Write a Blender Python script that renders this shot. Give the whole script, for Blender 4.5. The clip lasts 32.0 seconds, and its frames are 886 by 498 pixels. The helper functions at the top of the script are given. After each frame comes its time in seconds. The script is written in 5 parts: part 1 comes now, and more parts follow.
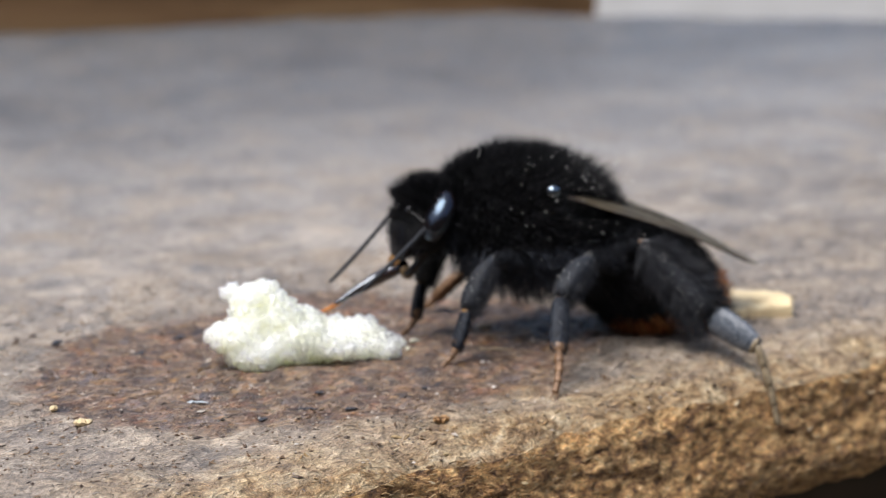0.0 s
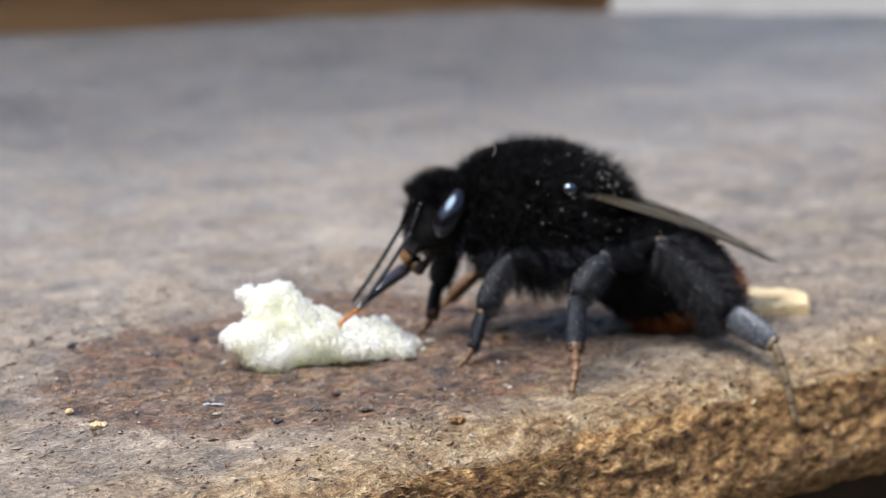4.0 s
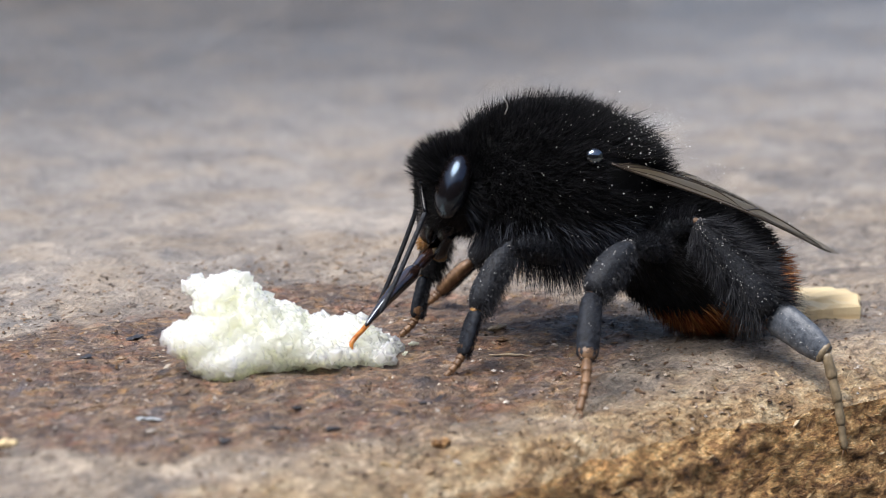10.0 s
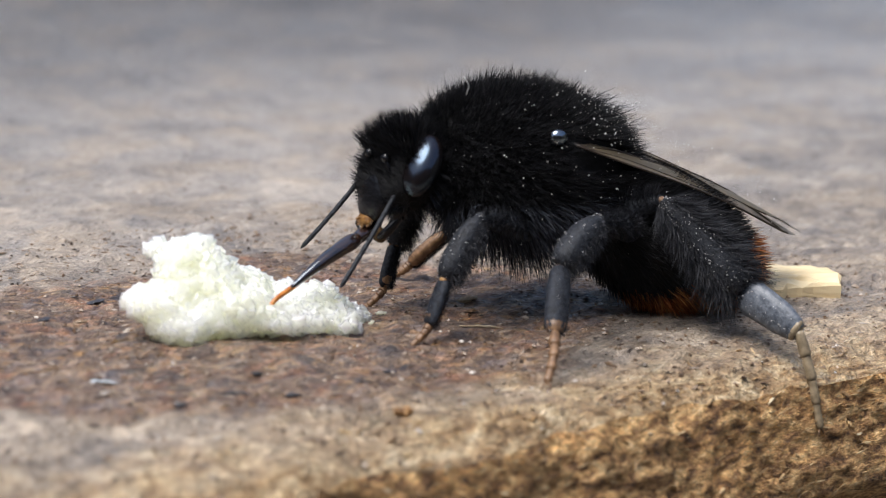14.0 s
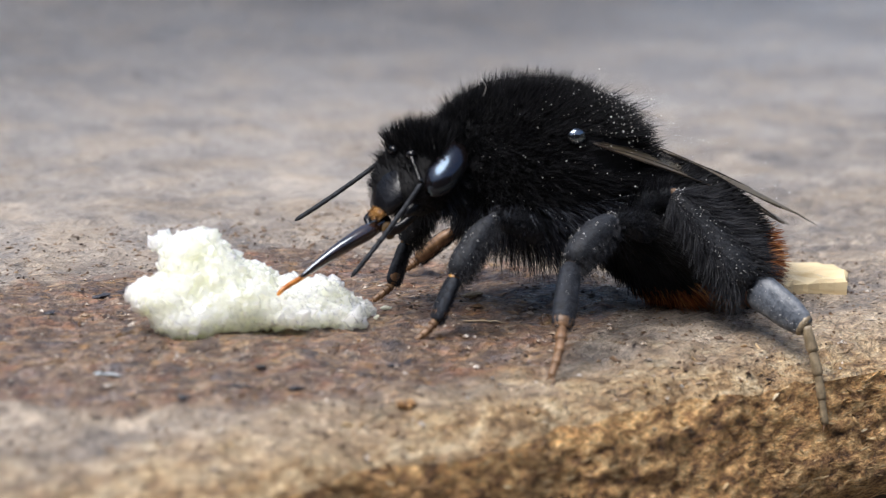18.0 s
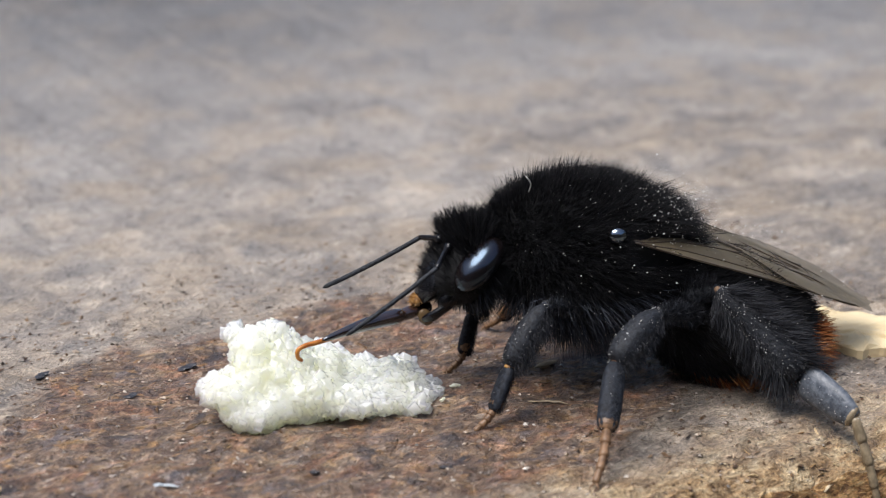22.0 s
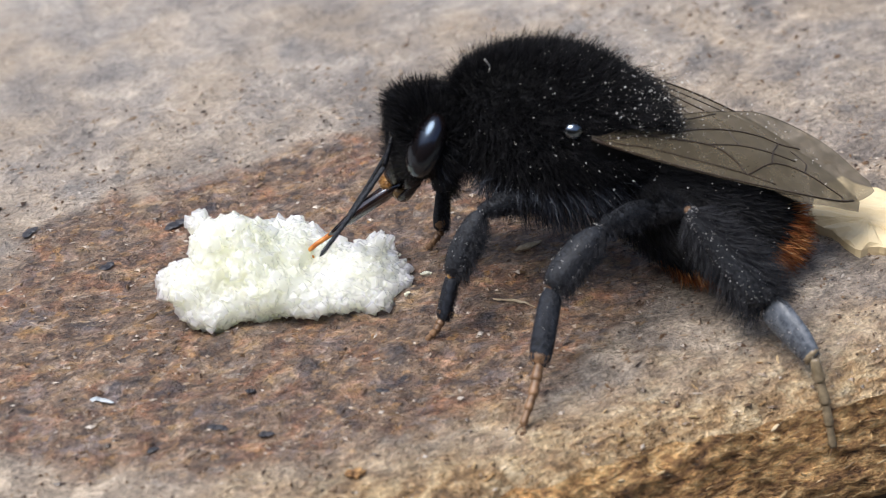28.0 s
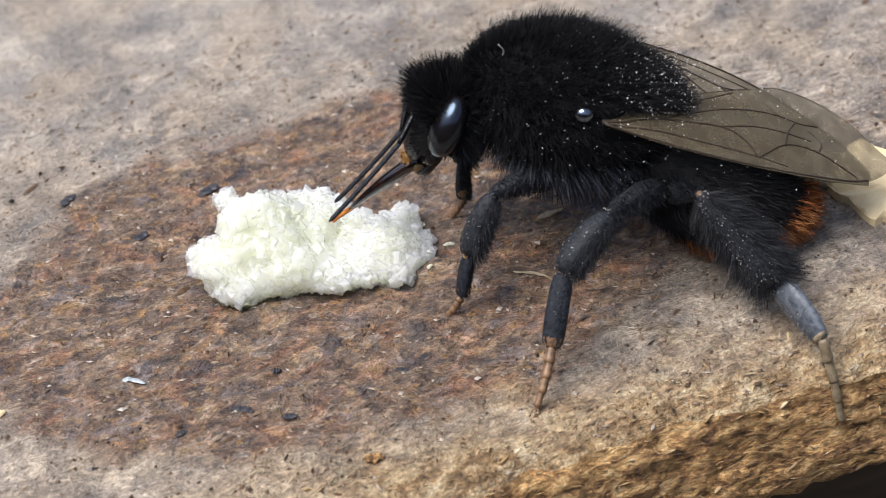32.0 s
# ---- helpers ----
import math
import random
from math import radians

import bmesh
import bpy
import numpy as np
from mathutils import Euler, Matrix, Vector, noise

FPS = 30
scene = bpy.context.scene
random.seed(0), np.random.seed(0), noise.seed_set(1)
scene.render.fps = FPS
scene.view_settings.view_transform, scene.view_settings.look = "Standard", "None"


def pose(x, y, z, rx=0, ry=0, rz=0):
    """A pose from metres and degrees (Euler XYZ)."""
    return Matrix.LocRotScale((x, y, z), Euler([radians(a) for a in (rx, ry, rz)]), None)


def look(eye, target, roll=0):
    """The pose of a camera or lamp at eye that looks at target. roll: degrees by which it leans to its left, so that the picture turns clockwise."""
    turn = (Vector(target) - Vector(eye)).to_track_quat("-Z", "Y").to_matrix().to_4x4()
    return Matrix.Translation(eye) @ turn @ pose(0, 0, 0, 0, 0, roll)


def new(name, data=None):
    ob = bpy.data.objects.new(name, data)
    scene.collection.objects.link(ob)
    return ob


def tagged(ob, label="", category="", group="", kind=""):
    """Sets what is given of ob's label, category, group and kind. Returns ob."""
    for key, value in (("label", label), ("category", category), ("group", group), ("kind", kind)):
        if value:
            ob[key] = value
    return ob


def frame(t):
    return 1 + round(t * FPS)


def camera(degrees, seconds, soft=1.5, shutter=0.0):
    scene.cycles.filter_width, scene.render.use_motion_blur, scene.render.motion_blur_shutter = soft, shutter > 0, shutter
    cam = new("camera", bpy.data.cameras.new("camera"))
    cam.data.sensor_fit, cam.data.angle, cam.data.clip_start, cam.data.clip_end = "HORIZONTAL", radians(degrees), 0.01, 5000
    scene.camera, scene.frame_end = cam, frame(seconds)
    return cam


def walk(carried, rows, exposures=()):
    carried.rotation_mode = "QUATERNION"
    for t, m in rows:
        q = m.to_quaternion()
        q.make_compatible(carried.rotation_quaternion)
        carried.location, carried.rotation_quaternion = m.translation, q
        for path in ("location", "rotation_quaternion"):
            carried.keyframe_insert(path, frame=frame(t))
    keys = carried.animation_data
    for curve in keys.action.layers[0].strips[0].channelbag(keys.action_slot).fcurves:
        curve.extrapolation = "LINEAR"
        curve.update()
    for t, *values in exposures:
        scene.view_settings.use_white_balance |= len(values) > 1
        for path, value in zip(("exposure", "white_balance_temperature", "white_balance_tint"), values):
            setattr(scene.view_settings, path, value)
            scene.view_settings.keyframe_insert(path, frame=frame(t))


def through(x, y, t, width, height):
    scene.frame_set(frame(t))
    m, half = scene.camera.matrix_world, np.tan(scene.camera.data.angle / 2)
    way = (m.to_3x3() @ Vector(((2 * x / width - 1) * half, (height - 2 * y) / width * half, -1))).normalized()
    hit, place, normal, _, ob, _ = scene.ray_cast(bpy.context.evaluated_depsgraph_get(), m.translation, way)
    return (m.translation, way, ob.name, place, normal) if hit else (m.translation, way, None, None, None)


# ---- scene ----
MM = 0.001


def gaze(x, y, z, yaw, pitch, roll):
    """A camera pose: millimetres; yaw from +y, pitch down, roll, in degrees."""
    return pose(x * MM, y * MM, z * MM, 0, 0, -yaw) @ pose(0, 0, 0, 90 - pitch) @ pose(0, 0, 0, 0, 0, roll)


cam = camera(19.93, 32.0, 1.05, 0.0)
cam.data.dof.use_dof = True
cam.data.dof.focus_distance = 0.118
cam.data.dof.aperture_fstop = 72
PATH = [
    (0, 7.16, -127.30, 36.11, 1.083, 12.830, 1.674),
    (0.5, 7.03, -127.21, 36.09, 1.084, 12.662, 1.697),
    (1, 6.99, -127.20, 36.11, 1.084, 12.718, 1.592),
    (1.5, 6.98, -127.19, 36.20, 1.031, 12.823, 1.531),
    (2, 7.08, -127.24, 36.39, 0.920, 12.929, 1.357),
    (2.5, 6.94, -127.28, 36.30, 0.845, 12.949, 1.314),
    (3, 6.99, -127.15, 36.27, 0.767, 12.955, 1.285),
    (3.5, 7.22, -127.02, 36.27, 0.675, 12.935, 1.195),
    (5.5, 7.25, -125.75, 36.54, 0.676, 13.103, 1.737),
    (6, 8.42, -108.44, 32.83, 0.363, 13.131, 1.656),
    (6.5, 8.38, -106.24, 32.12, 0.421, 12.910, 1.833),
    (7, 8.42, -106.09, 32.10, 0.430, 13.138, 2.115),
    (7.5, 8.60, -106.23, 32.10, 0.277, 13.342, 2.057),
    (8, 8.62, -106.12, 31.92, 0.268, 13.387, 2.070),
    (8.5, 8.38, -106.06, 31.98, 0.448, 13.470, 2.151),
    (9, 8.65, -106.13, 31.84, 0.331, 13.369, 2.049),
    (9.5, 8.60, -106.15, 31.68, 0.401, 13.281, 2.058),
    (10, 8.86, -106.08, 31.87, 0.306, 13.419, 2.039),
    (10.5, 9.00, -105.97, 31.74, 0.325, 13.397, 2.029),
    (11, 9.08, -106.21, 31.68, 0.361, 13.306, 1.959),
    (11.5, 8.90, -106.04, 31.66, 0.457, 13.257, 2.077),
    (12, 8.92, -105.79, 31.84, 0.535, 13.373, 2.367),
    (12.5, 9.47, -105.54, 31.30, 0.248, 13.287, 2.522),
    (13, 9.73, -104.44, 30.74, 0.253, 13.329, 2.720),
    (13.5, 10.12, -104.00, 30.29, 0.364, 13.430, 2.949),
    (14, 10.42, -103.66, 29.71, 0.254, 13.346, 3.053),
    (14.5, 11.06, -103.89, 29.25, -0.123, 13.268, 3.085),
    (15, 11.14, -103.85, 29.08, -0.351, 13.222, 3.056),
    (15.5, 11.26, -103.93, 28.84, -0.489, 13.129, 3.079),
    (17.5, 11.21, -103.98, 29.25, -0.256, 13.304, 3.051),
    (18, 11.02, -103.84, 29.30, -0.169, 13.247, 3.106),
    (18.5, 10.98, -103.93, 29.20, -0.103, 13.231, 3.191),
    (19, 10.87, -103.82, 29.10, -0.081, 13.259, 3.223),
    (19.5, 11.50, -104.07, 28.93, -0.328, 13.189, 3.138),
    (20, 11.39, -103.98, 29.21, -0.225, 13.322, 3.131),
    (20.5, 10.16, -102.77, 30.56, 0.294, 13.252, 3.024),
    (21, 12.12, -102.29, 34.61, -1.363, 14.309, 2.189),
    (21.5, 15.34, -102.41, 41.41, -4.247, 17.928, 1.859),
    (22, 21.43, -101.10, 47.55, -7.327, 20.359, 1.211),
    (22.5, 24.92, -98.28, 51.77, -10.667, 23.425, 0.679),
    (23, 31.78, -94.78, 55.62, -16.044, 26.822, -0.499),
    (23.5, 36.26, -92.02, 58.73, -18.626, 28.474, -1.409),
    (24, 38.95, -90.48, 60.91, -20.189, 29.920, -1.620),
    (24.5, 37.73, -88.66, 66.24, -19.144, 32.205, -0.552),
    (26.5, 40.47, -82.08, 70.90, -20.671, 36.117, -2.544),
    (27, 40.23, -81.71, 71.18, -19.567, 36.316, -1.870),
    (27.5, 39.40, -81.54, 71.21, -18.880, 36.461, -1.419),
    (28, 39.91, -80.80, 72.06, -19.342, 37.025, -1.832),
    (28.5, 39.83, -77.78, 75.71, -20.151, 38.032, -2.397),
    (29, 41.86, -74.88, 79.96, -22.150, 41.078, -4.129),
    (29.5, 42.32, -73.46, 82.54, -22.684, 42.677, -4.838),
    (30, 42.38, -72.68, 83.76, -22.895, 43.810, -4.945),
    (30.5, 42.66, -73.55, 83.51, -23.147, 43.530, -5.053),
    (31, 42.85, -73.63, 83.40, -23.249, 43.496, -5.051),
    (31.5, 43.64, -74.23, 82.88, -23.709, 43.087, -5.273),
    (32, 42.99, -74.46, 82.71, -23.317, 43.050, -4.799),
]
walk(cam, [(t, gaze(*row)) for t, *row in PATH], [(0.0, 0.42), (5.5, 0.42), (6.5, 0.47), (20.0, 0.48), (22.0, 0.34), (24.5, 0.28), (27.0, 0.42), (32.0, 0.43)])

# ---- sky and sun ----
world = bpy.data.worlds.new("sky")
scene.world = world
world.use_nodes = True
wn = world.node_tree.nodes
sky = wn.new("ShaderNodeTexSky")
sky.sky_type, sky.sun_disc = "NISHITA", False
sky.sun_elevation, sky.sun_rotation = radians(66), radians(-125)
sky.air_density, sky.dust_density, sky.ozone_density = 1.0, 3.0, 1.0
wn["Background"].inputs["Strength"].default_value = 0.12
world.node_tree.links.new(sky.outputs[0], wn["Background"].inputs["Color"])
sun = new("sun", bpy.data.lights.new("sun", "SUN"))
sun.data.energy, sun.data.angle, sun.data.color = 3.3, radians(42), (0.99, 0.98, 0.98)
sun.matrix_world = look((-0.35, -0.25, 1.0), (0, 0, 0))


# ---- materials ----
class Mat:
    """A node material with shortcuts for its nodes; lengths of patterns in millimetres."""

    def __init__(self, name, rough=0.6, **values):
        self.m = bpy.data.materials.new(name)
        self.m.use_nodes = True
        self.t = self.m.node_tree
        self.b = self.t.nodes["Principled BSDF"]
        self.b.inputs["Roughness"].default_value = rough
        for k, v in values.items():
            self.b.inputs[k.replace("_", " ")].default_value = v
        self.tc = self.t.nodes.new("ShaderNodeTexCoord")

    def link(self, a, b):
        self.t.links.new(a, b)

    def at(self, sx=1.0, sy=1.0, sz=1.0, source="Object"):
        """Coordinates in cells of the given millimetres."""
        n = self.t.nodes.new("ShaderNodeMapping")
        n.inputs["Scale"].default_value = (1000 / sx, 1000 / sy, 1000 / sz)
        self.link(self.tc.outputs[source], n.inputs["Vector"])
        return n.outputs[0]

    def noise(self, vec, detail=4.0, rough=0.6, distort=0.0):
        n = self.t.nodes.new("ShaderNodeTexNoise")
        n.inputs["Scale"].default_value = 1.0
        n.inputs["Detail"].default_value, n.inputs["Roughness"].default_value, n.inputs["Distortion"].default_value = detail, rough, distort
        self.link(vec, n.inputs["Vector"])
        return n.outputs["Fac"]

    def cells(self, vec):
        n = self.t.nodes.new("ShaderNodeTexVoronoi")
        n.inputs["Scale"].default_value = 1.0
        self.link(vec, n.inputs["Vector"])
        return n.outputs["Color"]

    def ramp(self, fac, *stops):
        n = self.t.nodes.new("ShaderNodeValToRGB")
        e = n.color_ramp.elements
        while len(e) < len(stops):
            e.new(0.5)
        for el, (p, c) in zip(e, stops):
            el.position, el.color = p, (*c, 1) if isinstance(c, tuple) else (c, c, c, 1)
        self.link(fac, n.inputs[0])
        return n.outputs[0]

    def mix(self, fac, a, b, how="MIX"):
        n = self.t.nodes.new("ShaderNodeMix")
        n.data_type, n.blend_type = "RGBA", how
        for slot, v in ((n.inputs[0], fac), (n.inputs[6], a), (n.inputs[7], b)):
            if isinstance(v, (int, float)):
                slot.default_value = v
            elif isinstance(v, tuple):
                slot.default_value = (*v, 1)
            else:
                self.link(v, slot)
        return n.outputs[2]

    def math(self, how, a, b):
        n = self.t.nodes.new("ShaderNodeMath")
        n.operation = how
        for slot, v in zip(n.inputs, (a, b)):
            if isinstance(v, (int, float)):
                slot.default_value = v
            else:
                self.link(v, slot)
        return n.outputs[0]

    def split(self, vec):
        n = self.t.nodes.new("ShaderNodeSeparateXYZ")
        self.link(vec, n.inputs[0])
        return n.outputs

    def color(self, c):
        self.link(c, self.b.inputs["Base Color"])
        return self

    def bump(self, height, mm, strength=1.0):
        n = self.t.nodes.new("ShaderNodeBump")
        n.inputs["Distance"].default_value, n.inputs["Strength"].default_value = mm * MM, strength
        self.link(height, n.inputs["Height"])
        self.link(n.outputs[0], self.b.inputs["Normal"])
        return self

    def random(self):
        return self.t.nodes.new("ShaderNodeNewGeometry").outputs["Random Per Island"]


def wood_top():
    """Weathered grey board with a dark oval stain and a golden worn rim; x runs along the grain, y away from the torn edge."""
    w = Mat("weathered_wood", 0.6, Specular_IOR_Level=0.5)
    at = w.split(w.at(1, 1, 1))
    big = w.noise(w.at(16, 12, 12), 3, 0.5, 0.6)
    mid = w.noise(w.at(2.6, 1.9, 3), 5, 0.65, 0.6)
    small = w.noise(w.at(0.8, 0.45, 0.6), 4, 0.7, 0.4)
    fibre = w.noise(w.at(1.1, 0.16, 0.5), 3, 0.7, 0.3)
    grey = w.ramp(big, (0.3, (0.33, 0.318, 0.312)), (0.5, (0.42, 0.398, 0.38)), (0.7, (0.51, 0.48, 0.45)))
    tan = w.ramp(mid, (0.34, (0.055, 0.042, 0.032)), (0.44, (0.165, 0.122, 0.088)), (0.54, (0.29, 0.225, 0.165)), (0.65, (0.52, 0.43, 0.33)))
    # tan turns greyer with distance from the torn edge
    far_grey = w.ramp(w.math("ADD", w.math("MULTIPLY", at[1], 0.012), w.math("MULTIPLY", big, 0.5)), (0.4, 0.25), (0.95, 0.85))
    dry = w.mix(far_grey, tan, grey)
    blotch = w.noise(w.at(6, 4.8, 6), 4, 0.6, 0.5)
    near = w.ramp(w.math("MULTIPLY", at[1], 0.01), (0.4, 1.0), (0.8, 0.3))
    dry = w.mix(w.math("MULTIPLY", near, 0.6), dry, w.ramp(blotch, (0.32, (0.55, 0.55, 0.57)), (0.5, (1.0, 0.98, 0.95)), (0.66, (1.4, 1.33, 1.22))), "MULTIPLY")
    # darker and bluer towards the far side
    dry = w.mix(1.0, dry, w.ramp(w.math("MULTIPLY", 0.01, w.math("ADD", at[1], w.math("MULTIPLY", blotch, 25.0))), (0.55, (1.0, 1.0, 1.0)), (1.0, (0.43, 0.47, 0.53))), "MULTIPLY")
    dry = w.mix(w.math("MULTIPLY", near, w.ramp(w.noise(w.at(5, 4.2, 5), 3, 0.5, 0.4), (0.46, 0.0), (0.64, 0.5))), dry, (0.47, 0.37, 0.265))
    # slightly darker further along the grain
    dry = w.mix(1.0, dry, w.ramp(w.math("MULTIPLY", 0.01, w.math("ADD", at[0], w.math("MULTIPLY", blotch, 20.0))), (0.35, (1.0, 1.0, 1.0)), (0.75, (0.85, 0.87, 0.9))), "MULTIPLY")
    # the stain: an oval drawn out along the grain, with a wandering rim
    warp = w.noise(w.at(6, 3.5, 5), 5, 0.65, 0.4)
    u = w.math("DIVIDE", w.math("SUBTRACT", at[0], STAIN[0]), STAIN[2])
    v = w.math("DIVIDE", w.math("SUBTRACT", at[1], STAIN[1]), STAIN[3])
    rad = w.math("SQRT", w.math("ADD", w.math("MULTIPLY", u, u), w.math("MULTIPLY", v, v)), 0.0)
    rad = w.math("ADD", rad, w.math("MULTIPLY", w.math("SUBTRACT", warp, 0.5), 0.5))
    wet = w.ramp(rad, (0.9, 1.0), (1.02, 0.0))
    rim = w.ramp(rad, (0.98, 0.0), (1.08, 1.0), (1.25, 0.8), (1.55, 0.0))
    base = w.ramp(w.noise(w.at(1.6, 1.0, 1.3), 5, 0.72, 0.7), (0.31, (0.026, 0.021, 0.023)), (0.41, (0.085, 0.057, 0.045)), (0.5, (0.17, 0.113, 0.079)), (0.59, (0.29, 0.2, 0.135)), (0.7, (0.54, 0.44, 0.36)))
    rust = w.ramp(w.noise(w.at(2.8, 1.7, 2), 4, 0.6, 0.8), (0.48, 0.0), (0.64, 0.6))
    ochre = w.ramp(w.noise(w.at(1.7, 1.0, 1.4), 4, 0.6, 0.3), (0.58, 0.0), (0.7, 0.75))
    inky = w.ramp(w.noise(w.at(1.9, 1.2, 1.7), 3, 0.55, 0.5), (0.3, 0.7), (0.42, 0.0))
    dark = w.mix(rust, base, w.mix(1.0, base, (1.5, 0.9, 0.62), "MULTIPLY"))
    dark = w.mix(w.ramp(w.noise(w.at(2.1, 1.4, 1.8), 4, 0.6, 0.5), (0.54, 0.0), (0.66, 0.6)), dark, (0.24, 0.2, 0.2))
    dark = w.mix(ochre, dark, (0.34, 0.22, 0.09))
    bit = w.split(w.cells(w.at(0.4, 0.27, 0.4)))
    bits = w.ramp(bit[0], (0.0, (0.03, 0.03, 0.036)), (0.2, (0.1, 0.055, 0.035)), (0.45, (0.2, 0.11, 0.055)), (0.62, (0.14, 0.115, 0.1)), (0.8, (0.36, 0.19, 0.06)), (1.0, (0.32, 0.28, 0.24)))
    dark = w.mix(w.ramp(bit[1], (0.3, 0.0), (0.8, 0.6)), dark, bits)
    dark = w.mix(inky, dark, (0.03, 0.032, 0.042))
    dry = w.mix(w.math("MULTIPLY", rim, 0.4), dry, (0.56, 0.49, 0.4))
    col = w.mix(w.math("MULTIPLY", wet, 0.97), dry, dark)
    gold = w.ramp(w.noise(w.at(1.5, 0.8, 0.7), 4, 0.7, 0.6), (0.3, (0.1, 0.055, 0.025)), (0.44, (0.32, 0.2, 0.095)), (0.58, (0.52, 0.385, 0.22)), (0.75, (0.72, 0.6, 0.42)))
    worn = w.ramp(w.math("MULTIPLY", 0.2, w.math("ADD", at[1], w.math("MULTIPLY", w.math("SUBTRACT", w.noise(w.at(5, 3, 4), 4, 0.65), 0.5), 8.0))), (0.15, 1.0), (0.95, 0.0))
    col = w.mix(worn, col, gold)
    close = w.ramp(w.math("MULTIPLY", at[1], 0.01), (0.14, 1.0), (0.36, 0.0))
    fine = w.math("ADD", w.math("MULTIPLY", w.math("MAXIMUM", w.math("MAXIMUM", wet, worn), close), 0.5), 0.4)
    col = w.mix(fine, col, w.ramp(small, (0.28, 0.5), (0.5, 1.0), (0.72, 1.4)), "MULTIPLY")
    col = w.mix(w.math("MULTIPLY", fine, 0.6), col, w.ramp(fibre, (0.3, 0.6), (0.5, 1.0), (0.7, 1.3)), "MULTIPLY")
    grit = w.noise(w.at(0.24, 0.2, 0.24), 3, 0.7)
    col = w.mix(w.math("MULTIPLY", fine, 0.88), col, w.ramp(grit, (0.3, 0.45), (0.5, 1.0), (0.7, 1.5)), "MULTIPLY")
    speck = w.noise(w.at(0.12, 0.09, 0.12), 2, 0.7)
    col = w.mix(w.math("MULTIPLY", fine, 0.45), col, w.ramp(speck, (0.32, 0.5), (0.5, 1.0), (0.68, 1.5)), "MULTIPLY")
    crumbs = w.ramp(w.noise(w.at(0.5, 0.4, 0.5), 3, 0.6), (0.66, 0.0), (0.74, 1.0))
    col = w.mix(w.math("MULTIPLY", crumbs, 0.55), col, (0.6, 0.5, 0.38))
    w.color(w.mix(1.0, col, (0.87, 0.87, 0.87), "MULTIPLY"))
    w.link(w.ramp(w.noise(w.at(0.9, 0.7, 1), 4, 0.7), (0.35, 0.2), (0.62, 0.7)), w.b.inputs["Roughness"])
    rough = w.math("ADD", w.math("MULTIPLY", small, 1.0), w.math("ADD", w.math("MULTIPLY", mid, 1.2), w.math("ADD", w.math("MULTIPLY", grit, 0.4), w.math("MULTIPLY", fibre, 0.35))))
    return w.bump(rough, 0.34, 1.0).m


def wood_face():
    """The torn, golden-brown edge of the board."""
    w = Mat("torn_wood", 0.55)
    a = w.noise(w.at(4, 2.6, 2.0), 4, 0.6, 0.8)
    f = w.noise(w.at(0.85, 0.45, 0.45), 6, 0.7, 0.25)
    col = w.ramp(f, (0.33, (0.05, 0.028, 0.014)), (0.42, (0.2, 0.11, 0.05)), (0.5, (0.44, 0.27, 0.12)), (0.58, (0.66, 0.46, 0.22)), (0.68, (0.84, 0.68, 0.44)))
    grit = w.noise(w.at(0.3, 0.2, 0.2), 4, 0.7)
    col = w.mix(0.9, col, w.ramp(grit, (0.3, 0.45), (0.5, 1.0), (0.7, 1.55)), "MULTIPLY")
    thread = w.noise(w.at(0.3, 0.07, 0.07), 3, 0.7, 0.2)
    col = w.mix(0.5, col, w.ramp(thread, (0.32, 0.4), (0.5, 1.0), (0.68, 1.6)), "MULTIPLY")
    tone = w.ramp(a, (0.3, (0.62, 0.56, 0.5)), (0.48, (1.0, 0.92, 0.82)), (0.7, (1.35, 1.22, 1.02)))
    w.color(w.mix(0.85, w.mix(1.0, col, (1.05, 1.02, 1.0), "MULTIPLY"), tone, "MULTIPLY"))
    w.link(w.ramp(a, (0.3, 0.75), (0.7, 0.4)), w.b.inputs["Roughness"])
    return w.bump(w.math("ADD", w.math("MULTIPLY", thread, 0.4), w.math("ADD", f, w.math("MULTIPLY", grit, 0.6))), 0.22, 1.0).m


def plain_wood(name, dark, mid, light, grain=(8, 0.7, 0.7), rough=0.6):
    w = Mat(name, rough)
    f = w.noise(w.at(*grain), 5, 0.65, 0.5)
    g = w.noise(w.at(grain[0] * 3, grain[1] * 6, grain[2] * 6), 3, 0.5)
    col = w.ramp(f, (0.3, dark), (0.5, mid), (0.7, light))
    w.color(w.mix(0.5, col, w.ramp(g, (0.3, 0.6), (0.7, 1.2)), "MULTIPLY"))
    return w.bump(f, 0.15, 0.7).m


def island_mat(name, *stops, rough=0.6, **values):
    w = Mat(name, rough, **values)
    return w.color(w.ramp(w.random(), *stops)).m


def spotted(name, a, b, size, rough=0.4, bump=0.03, **values):
    w = Mat(name, rough, **values)
    f = w.noise(w.at(size, size, size), 4, 0.6)
    return w.color(w.ramp(f, (0.35, a), (0.65, b))).bump(f, bump, 0.8).m


# the board lies with its grain 40 degrees off x; its near top edge runs through EDGE
GRAIN = 40.0
EDGE = (12.3, -8.0)
# real stain, drawn longer under the bee to carry some of its shadow
STAIN = (1.4, 15.2, 18.7, 12.0)

